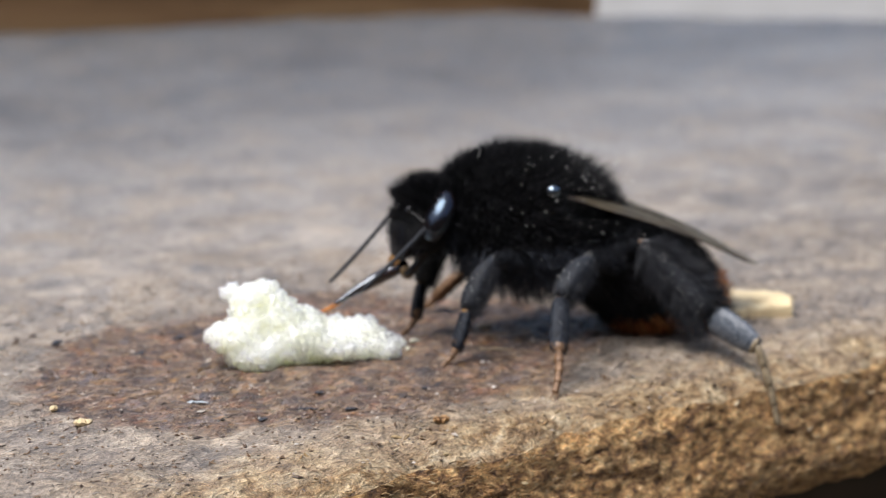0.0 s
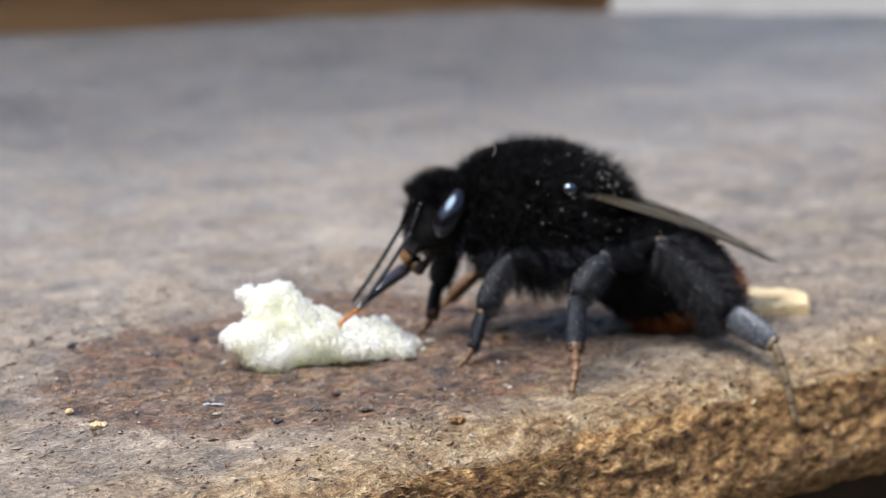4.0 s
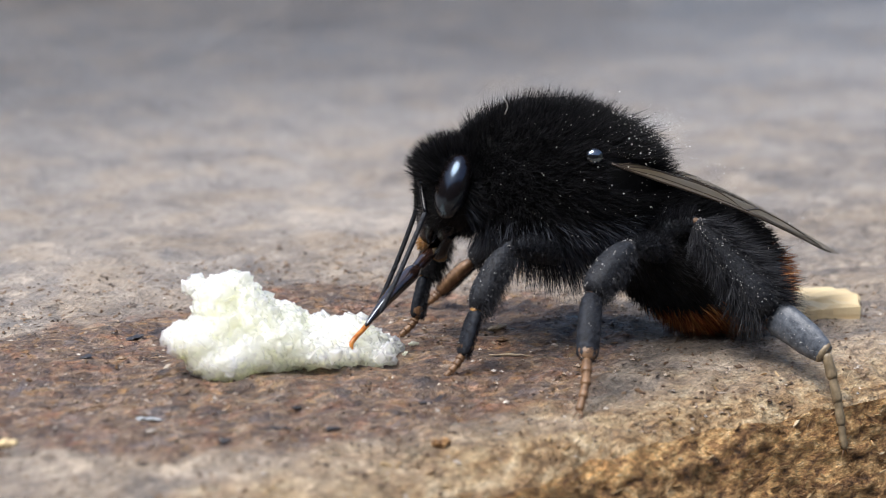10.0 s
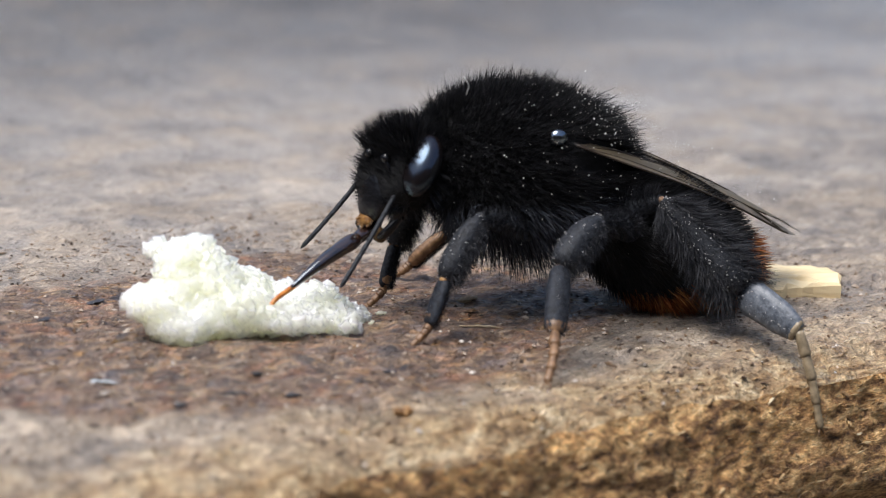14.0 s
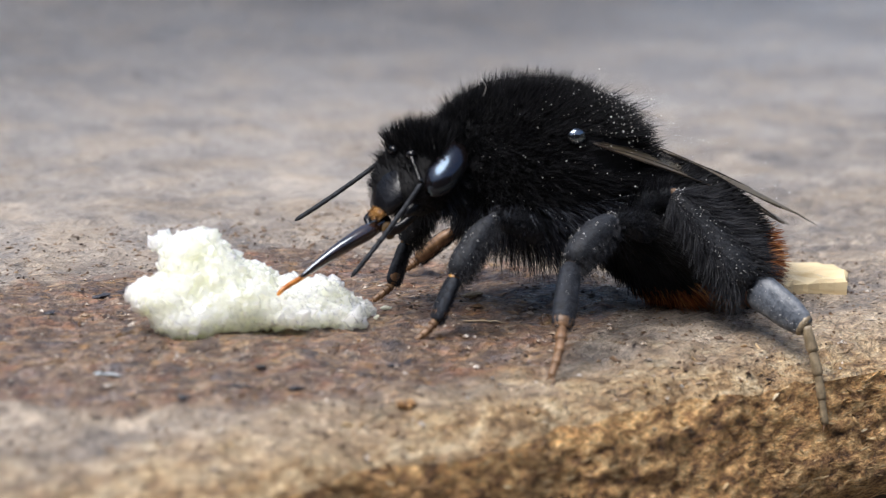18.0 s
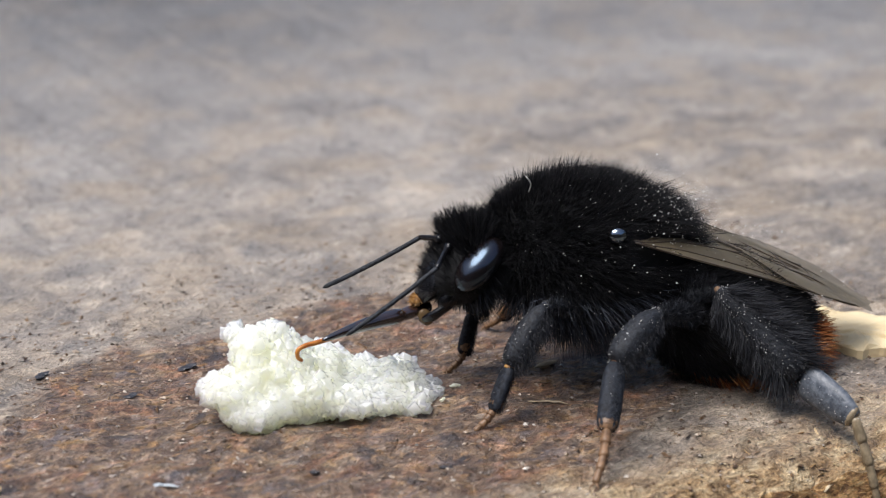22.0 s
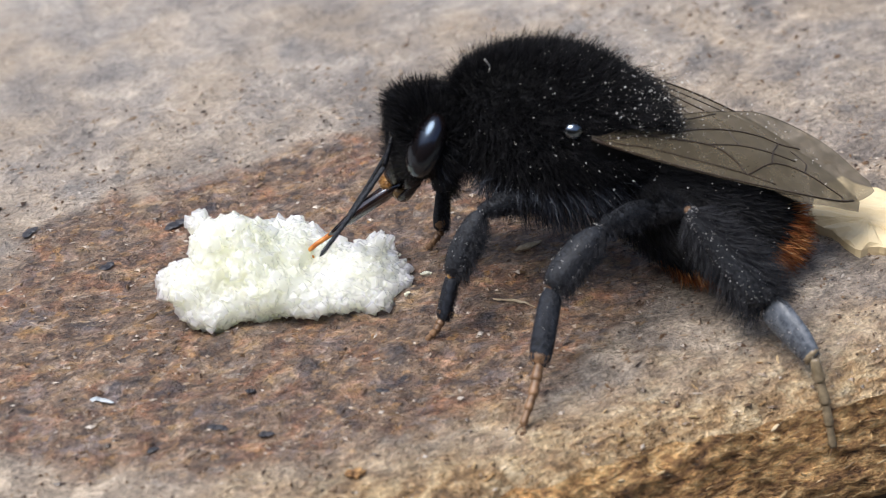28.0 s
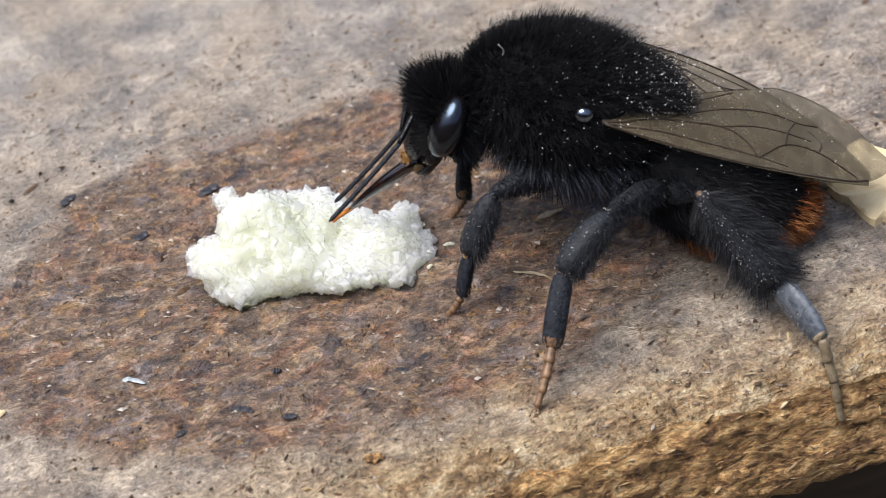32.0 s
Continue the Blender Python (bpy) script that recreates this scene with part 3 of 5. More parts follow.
# ---- the lump of sugar ----
SUGAR = [  # centre, radii
    ((-0.20, 1.35, 0.90), (1.57, 1.67, 0.88)),
    ((-1.45, 1.49, 1.73), (1.29, 1.31, 0.78)),
    ((-0.64, 2.94, 2.79), (0.97, 1.33, 1.44)),
    ((-1.52, 3.58, 3.56), (0.51, 0.58, 0.50)),
    ((0.20, 3.49, 2.99), (0.92, 0.94, 1.37)),
    ((0.63, 3.66, 2.15), (1.29, 1.88, 1.57)),
    ((1.59, 2.73, 1.19), (1.87, 1.87, 1.33)),
    ((-0.41, 5.55, 1.01), (1.64, 1.54, 1.07)),
    ((1.54, 6.37, 1.17), (1.88, 1.01, 0.88)),
    ((3.27, 5.85, 0.91), (2.01, 1.37, 0.87)),
    ((3.82, 3.42, 0.88), (1.47, 1.77, 0.68)),
    ((5.10, 5.49, 1.00), (1.52, 1.63, 0.79)),
    ((6.47, 6.07, 0.36), (1.32, 1.50, 0.36)),
    ((5.63, 7.60, 0.63), (0.56, 1.09, 0.69)),
    ((6.13, 4.21, 0.42), (1.41, 0.71, 0.6)),
    ((1.88, 6.74, 1.37), (0.88, 0.78, 0.83)),
]


def sugar_lump():
    lump = thing("sugar_lump", "crumbly white crystallised lump of sugary honey lying on the board", "sugar lump")
    rng = np.random.RandomState(3)
    pieces = []
    for c, r in SUGAR:
        v, f = blob(c, np.array(r) * 0.91, n=22, m=26)
        pieces.append((v, f.tolist()))
    C, R = np.array([c for c, r in SUGAR]), np.array([r for c, r in SUGAR])
    more = []
    # fillings that level the hollows between neighbouring lobes
    for i in range(len(SUGAR)):
        for j in range(i):
            if (((C[i] - C[j]) / (R[i] + R[j])) ** 2).sum() < (0.5 if j == 1 or i == 3 else 1.7 if {i, j} <= {2, 4, 5, 7, 8, 9, 15} else 1.05):
                v, f = blob((C[i] + C[j]) / 2, (R[i] + R[j]) * 0.44, n=14, m=16)
                pieces.append((v, f.tolist()))
                more.append(((C[i] + C[j]) / 2, (R[i] + R[j]) * 0.45))
    C, R = np.vstack([C, [c for c, r in more]]), np.vstack([R, [r for c, r in more]])
    box = np.array([(x, y, z) for x in (-1, 1) for y in (-1, 1) for z in (-1, 1)], float)
    quad = np.array([(0, 1, 3, 2), (4, 6, 7, 5), (0, 4, 5, 1), (2, 3, 7, 6), (0, 2, 6, 4), (1, 5, 7, 3)])
    clear = []
    area = (R.prod(1) ** 0.67) / (R.prod(1) ** 0.67).sum()
    for i in range(17000):
        k = rng.choice(len(C), p=area)
        p = C[k] + R[k] * unit(rng.randn(3)) * (rng.uniform(0.86, 0.95) if i % 9 else rng.uniform(0.95, 1.01))
        inside = (((p - C) / R) ** 2).sum(1)
        inside[k] = 9
        if inside.min() < 0.8 or p[2] < 0.05:
            continue
        q, _ = np.linalg.qr(rng.randn(3, 3))
        small = rng.rand() < 0.05
        s = rng.uniform(0.03, 0.07) if small else min(rng.gamma(2.0, 0.036) + 0.045, 0.22)
        vv = (box * (s * rng.uniform(0.5, 1.3, 3)) * (1 + 0.15 * rng.randn(8, 1))) @ q.T + p
        if small:
            clear.append(vv + 0.1 * unit((p - C[k]) / R[k] ** 2))
        else:
            pieces.append((vv, quad.tolist()))
    body = part("crystal_mass", mesh("sugar_body", *joined(pieces)), M_SUGAR, lump)
    mod = body.modifiers.new("fuse", "REMESH")
    mod.mode, mod.voxel_size, mod.use_smooth_shade = "VOXEL", 0.036 * MM, True
    ease = body.modifiers.new("ease", "SMOOTH")
    ease.factor, ease.iterations = 0.5, 5
    v = np.concatenate(clear)
    f = (np.arange(len(clear))[:, None, None] * 8 + quad[None]).reshape(-1, 4)
    part("clear_crystal_grain", mesh("clear_crystal_grain", v, f, False), M_CLEAR, lump, "glassy clear sugar crystals", "stuff")
    return lump


# ---- the bumblebee: x towards the tail, y to its right side, z up ----
BEE = pose(15.5 * MM, 10.5 * MM, 0, 0, 0, 13)
HEAD = pose(-5.3 * MM, 0, 7.8 * MM)


def to_bee(p):
    """A place in the room, in millimetres, as seen from the bee at rest."""
    return np.array((BEE.inverted() @ (Vector(p) * MM))[:]) / MM


def furred(name, v, f, material, parent, rng, lots, label=""):
    """A body part and its coats of fur: (count, length, lay, width, material, keep, label)."""
    ob = part(name, mesh(name, v, f), material, parent, label)
    for n, length, lay, width, ma, keep, lab in lots:
        p, nn = scatter(v, f, n, rng)
        if keep is not None:
            k = keep(p, nn)
            p, nn = p[k], nn[k]
        L = length(p, nn) if callable(length) else np.full(len(p), length)
        L = L * rng.uniform(0.6, 1.25, len(p))
        tuft = np.floor(p / (0.35 + 0.1 * length if not callable(length) else 0.45)).astype(int)
        clump = np.stack([TABLES[k][(tuft[:, 0] * 7 + tuft[:, 2] * 3) % 128, (tuft[:, 1] * 5 + tuft[:, 2]) % 128] - 0.5 for k in range(3)], -1)
        way = nn + lay(p, nn) + rng.randn(len(p), 3) * 0.2 + clump * 0.4
        hv, hf = hairs(p - nn * 0.05, way, L, width, rng)
        part("fur", mesh(name + "_fur", hv, hf, False), ma, ob, lab, "stuff")
    return ob


def thorax(bee):
    rng = np.random.RandomState(21)

    def shape(u, p):
        p = p.copy()
        p[:, 2] += 0.5 * (1 - u[:, 0] ** 2) * (u[:, 2] > 0) * u[:, 2]
        p[:, 1] *= 1 - 0.12 * u[:, 0] ** 2
        p[:, 0] -= 1.3 * np.clip(-u[:, 0], 0, 1) * np.clip(u[:, 2], 0, 1)
        p[:, 0] -= 0.4 * np.clip(u[:, 0], 0, 1) ** 2
        p[:, 1] *= 1 - 0.34 * np.clip(u[:, 0], 0, 1)
        return p

    v, f = blob((-0.9, -0.35, 7.1), (5.15, 3.2, 3.35), rot_y(9), shape=shape)

    def lay(p, nn):
        low = np.clip((6.5 - p[:, 2]) / 3, 0, 1)
        back = np.clip((p[:, 0] - 1) / 3, 0, 1)
        return np.stack([0.45 + 0.6 * back, 0 * back, -0.9 * low + 0.1], -1)

    def off_wing(p):
        """Clear of the wing's root on the flank."""
        return (p[:, 0] < 0.2) | (p[:, 1] > -1.2) | (np.abs(p[:, 2] - 8.5 + 0.25 * p[:, 0]) > 0.75)

    ob = furred("thorax", v, f, M_SKIN, bee, rng, [
        (60000, lambda p, nn: 0.66 + 0.8 * np.clip((p[:, 0] - 1.5) / 2.5, 0, 1), lay, 0.012, M_FUR, lambda p, nn: (p[:, 2] > 5.6) & off_wing(p), "dense velvety black fur"),
        (11000, 1.8, lambda p, nn: np.stack([1.9 + 0 * p[:, 0], 0 * p[:, 0], -0.1 + 0 * p[:, 0]], -1), 0.011, M_FUR, lambda p, nn: (p[:, 0] > 1.4) & (p[:, 2] > 8.8) & (np.abs(p[:, 1] + 0.35) < 2.2), "long rear tuft"),
        (16000, 1.15, lay, 0.009, M_FUR, lambda p, nn: (p[:, 2] > 6) & off_wing(p), "longer black hairs"),
        (17000, lambda p, nn: 1.5 + 0.8 * np.clip((5.2 - p[:, 2]) / 2, 0, 1), lay, 0.013, M_FUR_BELLY, lambda p, nn: p[:, 2] < 6.2, "long grey-black belly fur"),
    ], "black furry thorax")
    hair = spline([(-4.3, -1.9, 10.9), (-4.25, -2.1, 11.35), (-4.5, -2.2, 11.75)], 10)
    part("stray_hair", mesh("stray_hair", *tube(hair, 0.025, 6)), M_DUST, bee, "pale stray hair caught in the fur")
    return ob


def abdomen(bee):
    rng = np.random.RandomState(22)

    def shape(u, p):
        p = p.copy()
        k = 1 - 0.22 * np.clip(u[:, 0], 0, 1) ** 2
        p[:, 1] *= k
        p[:, 2] *= k
        p[:, 1:] *= np.where(u[:, 0] < 0, np.sqrt(np.maximum(1 - u[:, 0] ** 2, 0.02)) ** -0.4, 1.0)[:, None]
        rings = 1 + 0.012 * np.sin(u[:, 0] * 16)
        p[:, 1:] *= rings[:, None]
        return p

    v, f = blob((6.1, 0, 3.65), (4.75, 3.4, 3.1), rot_y(25), shape=shape)

    def lay(p, nn):
        return np.stack([np.full(len(p), 0.9), 0 * p[:, 0], -0.25 + 0 * p[:, 0]], -1)

    def tail(p):
        return (p[:, 0] - 6.1) * 0.906 - (p[:, 2] - 4.0) * 0.423

    ob = furred("abdomen", v, f, M_SKIN, bee, rng, [
        (17000, lambda p, nn: 0.8 - 0.3 * np.clip(nn[:, 2], 0, 1), lay, 0.016, M_FUR, lambda p, nn: tail(p) + 2.4 * np.clip(3.1 - p[:, 2], 0, 3) - 0.6 * np.clip(p[:, 2] - 3.0, 0, 2) + rng.randn(len(p)) * 0.3 < 3.1, "black fur"),
        (17000, 1.0, lay, 0.02, M_FUR_RED, lambda p, nn: tail(p) + 2.4 * np.clip(3.1 - p[:, 2], 0, 3) - 0.6 * np.clip(p[:, 2] - 3.0, 0, 2) + rng.randn(len(p)) * 0.3 > 3.1, "rust-red tail fur"),
    ], "black abdomen with a rust-red tail")
    return ob


WINGS = {"left_wing": ((0.2, -3.3, 9.0), (14.2, 1.05, 3.4)), "right_wing": ((0.2, 2.9, 9.0), (13.2, 2.0, 3.6))}  # root and tip


def wing(bee, side, name):
    """One folded forewing: a smoky film with dark veins. side -1 is the bee's left."""
    rng = np.random.RandomState(31)
    root, tip = WINGS[name]
    axis = unit(np.array(tip) - root)
    base = np.zeros(3)
    inward = np.array([0.0, -side, 0.12])
    inward = unit(inward - axis * (inward @ axis))
    L = np.linalg.norm(np.array(tip) - root)
    up = np.cross(axis, inward) * -side

    def place(s, c):
        """s along the wing, c from its leading edge inwards, both in parts of the length."""
        s, c = np.asarray(s, float), np.asarray(c, float)
        bow = 0.036 * np.sin(s * np.pi) - 0.35 * c ** 2
        p = base + (s[..., None] * axis + c[..., None] * inward + (bow + 0.004 * np.sin(40 * c))[..., None] * up) * L
        return p

    ss = np.linspace(0.02, 1, 52)
    lead = -0.075 * np.sin(ss * np.pi) ** 0.8 + 0.055 * np.clip((ss - 0.82) / 0.18, 0, 1) ** 2.2
    width = 0.05 + 0.29 * np.clip(ss / 0.62, 0, 1) ** 0.8 - 0.29 * np.clip((ss - 0.62) / 0.38, 0, 1) ** 2.4
    width *= 0.18 + 0.82 * np.sin(np.clip((ss - 0.02) / 0.2, 0, 1) * np.pi / 2) ** 1.4  # a narrow stalk at the hinge
    cs = np.linspace(0, 1, 14)
    g = place(np.repeat(ss[:, None], 14, 1), lead[:, None] + width[:, None] * cs[None])
    film = part(name, mesh(name, g.reshape(-1, 3), grid_faces(52, 14)), M_WING, bee, "smoky brown transparent wing with dark veins")
    film.location = Vector(root) * MM

    def vein(points, r=0.04):
        q = spline([(0.02 + 0.98 * s, c) for s, c in points], 24)
        i = np.interp(q[:, 0], ss, lead)
        k = np.interp(q[:, 0], ss, width)
        pts = place(q[:, 0], i + k * q[:, 1])
        part("vein", mesh("vein", *tube(pts, r, 6)), M_VEIN, film)

    vein([(0, 0.05), (0.3, 0.02), (0.62, 0.02), (0.9, 0.03)], 0.05)
    vein([(0, 0.3), (0.2, 0.24), (0.45, 0.16), (0.6, 0.08)], 0.035)
    vein([(0.0, 0.6), (0.2, 0.5), (0.38, 0.46), (0.46, 0.3), (0.5, 0.13)])
    vein([(0.38, 0.46), (0.5, 0.5), (0.62, 0.44), (0.7, 0.4)])
    vein([(0.5, 0.13), (0.6, 0.3), (0.72, 0.28), (0.84, 0.12), (0.86, 0.03)])
    vein([(0.6, 0.3), (0.62, 0.44), (0.66, 0.6)])
    vein([(0.72, 0.28), (0.74, 0.42), (0.7, 0.55)])
    vein([(0.18, 0.5), (0.35, 0.72), (0.5, 0.72), (0.66, 0.6), (0.74, 0.62)])
    vein([(0.5, 0.5), (0.48, 0.72)])
    vein([(0.05, 0.8), (0.25, 0.86), (0.45, 0.96)], 0.03)
    vein([(0.0, 0.95), (0.2, 0.99), (0.5, 0.995), (0.8, 0.99)], 0.018)
    return film


LEGS = {  # joints in the room, in millimetres, from the body down to the claws
    "left_front": [(14.6, 7.6, 4.7), (12.28, 5.25, 5.45), (11.0, 3.8, 2.9), (10.45, 3.05, 0.95), (9.75, 2.55, 0.1)],
    "left_middle": [(19.4, 8.2, 4.8), (17.75, 5.25, 5.7), (16.05, 2.9, 4.0), (15.86, 0.5, 1.6), (15.55, -1.7, 0.0)],
    "left_hind": [(19.0, 9.4, 4.8), (20.9, 8.0, 6.2), (24.66, 7.1, 2.3), (27.1, 5.25, 0.92), (28.16, 4.36, -3.2)],
    "right_front": [(10.6, 9.6, 5.8), (9.4, 9.9, 5.2), (8.6, 9.9, 2.9), (8.3, 9.5, 0.9), (7.6, 9.1, 0.12)],
    "right_middle": [(15.5, 13.0, 5.0), (13.6, 14.6, 4.6), (11.0, 15.0, 2.4), (9.4, 15.1, 0.75), (8.7, 15.1, 0.12)],
    "right_hind": [(19.4, 12.6, 4.9), (20.4, 14.2, 4.6), (22.6, 15.6, 2.4), (23.8, 15.9, 0.6), (25.0, 16.2, 0.1)],
}


def leg(bee, key):
    """A leg about its claws: thigh, shin, first foot joint, toes with claws, and their hair."""
    rng = np.random.RandomState(len(key) * 7)
    j = np.array([to_bee(p) for p in LEGS[key]])
    foot = j[4].copy()
    j = j - foot
    hind = "hind" in key
    thigh = spline([j[0], (j[0] + j[1]) / 2 + (0, 0, 0.12), j[1]], 12)
    tr = np.interp(np.arange(12), [0, 4, 9, 11], [0.6, 0.64, 0.42, 0.28])
    root = part(key + "_leg", mesh("thigh", *tube(thigh, tr, 12)), M_LEG, bee, "black jointed leg with bristles")
    root.location = Vector(foot) * MM
    n = 18
    k = np.linspace(0, 1, n)
    shin = spline([j[1], (j[1] + j[2]) / 2 + (0, 0, 0.14), j[2]], n)
    sr = np.interp(k, [0, 0.1, 0.35, 0.75, 0.93, 1], [0.24, 0.46, 0.66, 0.92, 0.84, 0.36] if hind else np.array([0.2, 0.4, 0.56, 0.6, 0.5, 0.22]) * (1.25 if "middle" in key else 1.0))
    part("shin", mesh("shin", *tube(shin, sr, 14)), M_LEG, root)
    kr = 0.2
    part("knee", mesh("knee", *blob(j[1], (kr, kr, kr), n=10, m=12)), M_TOE if hind else M_BLUE, root)
    part("ankle", mesh("ankle", *blob(j[2], (0.26, 0.26, 0.16) if not hind else (0.3, 0.3, 0.3), n=10, m=12)), M_AMBER if "front" in key else M_BLUE if hind else M_TOE, root, "pale ankle ring" if "front" in key else "")
    met = spline([j[2], (j[2] + j[3]) / 2 + (0, 0, 0.06), j[3]], 14)
    q = np.linspace(0, 1, 14)
    mr = np.interp(q, [0, 0.08, 0.2, 0.7, 0.92, 1], [0.36, 0.72, 0.86, 0.76, 0.58, 0.42] if hind else np.array([0.26, 0.4, 0.46, 0.48, 0.44, 0.25]) * (1.12 if "middle" in key else 0.92))
    part("first_foot_joint", mesh("first_foot_joint", *tube(met, mr, 14, -0.5 if hind else 0.65)), M_SHIN if hind else M_TOE if key == "right_middle" else M_BLUE, root, "smooth pale blue-grey first foot joint" if hind else "amber first foot joint" if key == "right_middle" else "dull blue-black first foot joint")
    d = unit(j[3] - j[2])
    cuff = np.linspace(-0.34 if hind else -0.75, 0.06, 6)[:, None] * d + j[3]
    part("foot_cuff", mesh("foot_cuff", *tube(cuff, np.array([0.36, 0.44, 0.46, 0.43, 0.34, 0.18]) * (1.2 if hind else 1.1 if "middle" in key else 0.92), 10, -0.6 if hind else 0.7)), M_TARSUS if hind else M_TOE, root, "orange-brown end of the first foot joint")
    toe = spline([j[3], j[3] * 0.5 + j[4] * 0.5 + (0.08, -0.1, 0.04), j[4]], 5)
    for i, (a, b) in enumerate(zip(toe[:-1], toe[1:])):
        q = np.linspace(-0.06, 1.04, 8)[:, None] * (b - a) + a
        wr = np.array([0.155, 0.16, 0.165, 0.17, 0.178, 0.188, 0.19, 0.15]) * ((1.45 if hind else 1.4 if "middle" in key else 1.2) - 0.14 * i)
        part("toe_joint", mesh("toe_joint", *tube(q, wr, 9)), M_TARSUS if hind else M_TOE, root, "brown toe joint")
    for s in (-1, 1):
        d = unit(j[4] - j[3])
        sd = unit(np.cross(d, (0, 0, 1.0)))
        q = spline([j[4], j[4] + d * 0.2 + sd * s * 0.16, j[4] + d * 0.34 + sd * s * 0.24 - (0, 0, 0.1)], 8)
        part("claw", mesh("claw", *tube(q, np.linspace(0.06, 0.012, 8), 6)), M_TOE, root, "brown claw")
    lots, brown = [], []
    for pts, rad, cnt, ln, into, wide in ((thigh, tr, 2600, 0.9, lots, 0.012), (shin, sr, 8000 if hind else 4500, 1.6 if hind else 0.85, lots, 0.01), (met, mr * (0.75 if not hind else 0.6), 1500 if hind else 3200, 0.3, lots, 0.009), (toe, np.full(5, 0.13), 420, 0.26, brown, 0.009)):
        i = rng.rand(cnt) * (len(pts) - 1)
        c = np.stack([np.interp(i, np.arange(len(pts)), pts[:, a]) for a in range(3)], -1)
        r = np.interp(i, np.arange(len(pts)), rad)
        d = unit(pts[-1] - pts[0])
        o = unit(np.cross(d, rng.randn(cnt, 3)))
        fringe = np.abs(o @ unit(np.cross(d, (0, 1.0, 0)))) ** 3 if hind else np.clip(o[:, 0], 0, 1)
        into.append(hairs(c + o * r[:, None] * 0.93, o * 0.75 + d * 0.75 + rng.randn(cnt, 3) * 0.18, ln * rng.uniform(0.5, 1.2, cnt) * (0.15 + 0.85 * fringe), wide, rng, 0.35))
    if hind:
        many = 420
        i = rng.uniform(2, n - 1.2, many)
        c = np.stack([np.interp(i, np.arange(n), shin[:, a]) for a in range(3)], -1)
        d = unit(shin[-1] - shin[0])
        o = unit(np.cross(d, (0, 1.0, 0))) * rng.choice([-1, 1], many)[:, None] + rng.randn(many, 3) * 0.22
        fringe = hairs(c + o * np.interp(i, np.arange(n), sr)[:, None] * 0.9, o + d * 0.8, 1.35 * rng.uniform(0.6, 1.15, many), 0.016, rng, 0.5)
        part("fringe", mesh("fringe", *fringe, False), M_FUR, root, "long curved black fringe of the pollen basket", "stuff")
    for pts, rad, many in ((shin, sr, 1150 if hind else 220), (met, mr * 0.8, 160 if hind else 40)):
        i = rng.rand(many) * (len(pts) - 1)
        c = np.stack([np.interp(i, np.arange(len(pts)), pts[:, a]) for a in range(3)], -1)
        c = c + unit(rng.randn(many, 3)) * np.interp(i, np.arange(len(pts)), rad)[:, None] * 1.05
        grit = [(np.array([(1, 0, 0), (-0.5, 0.9, 0), (-0.5, -0.9, 0), (0, 0, 1.2)]) * q + p, [[0, 2, 1], [0, 1, 3], [1, 2, 3], [2, 0, 3]]) for p, q in zip(c, rng.uniform(0.014, 0.044, many))]
        part("dust", mesh("leg_dust", *joined(grit), False), M_DUST, root, "pale dust specks", "stuff")
    part("bristles", mesh("bristles", *joined(lots), False), M_FUR_LEG, root, "fine grey-black bristles", "stuff")
    part("toe_hair", mesh("toe_hair", *joined(brown), False), M_TOE, root, "brown toe hair", "stuff")
    return root


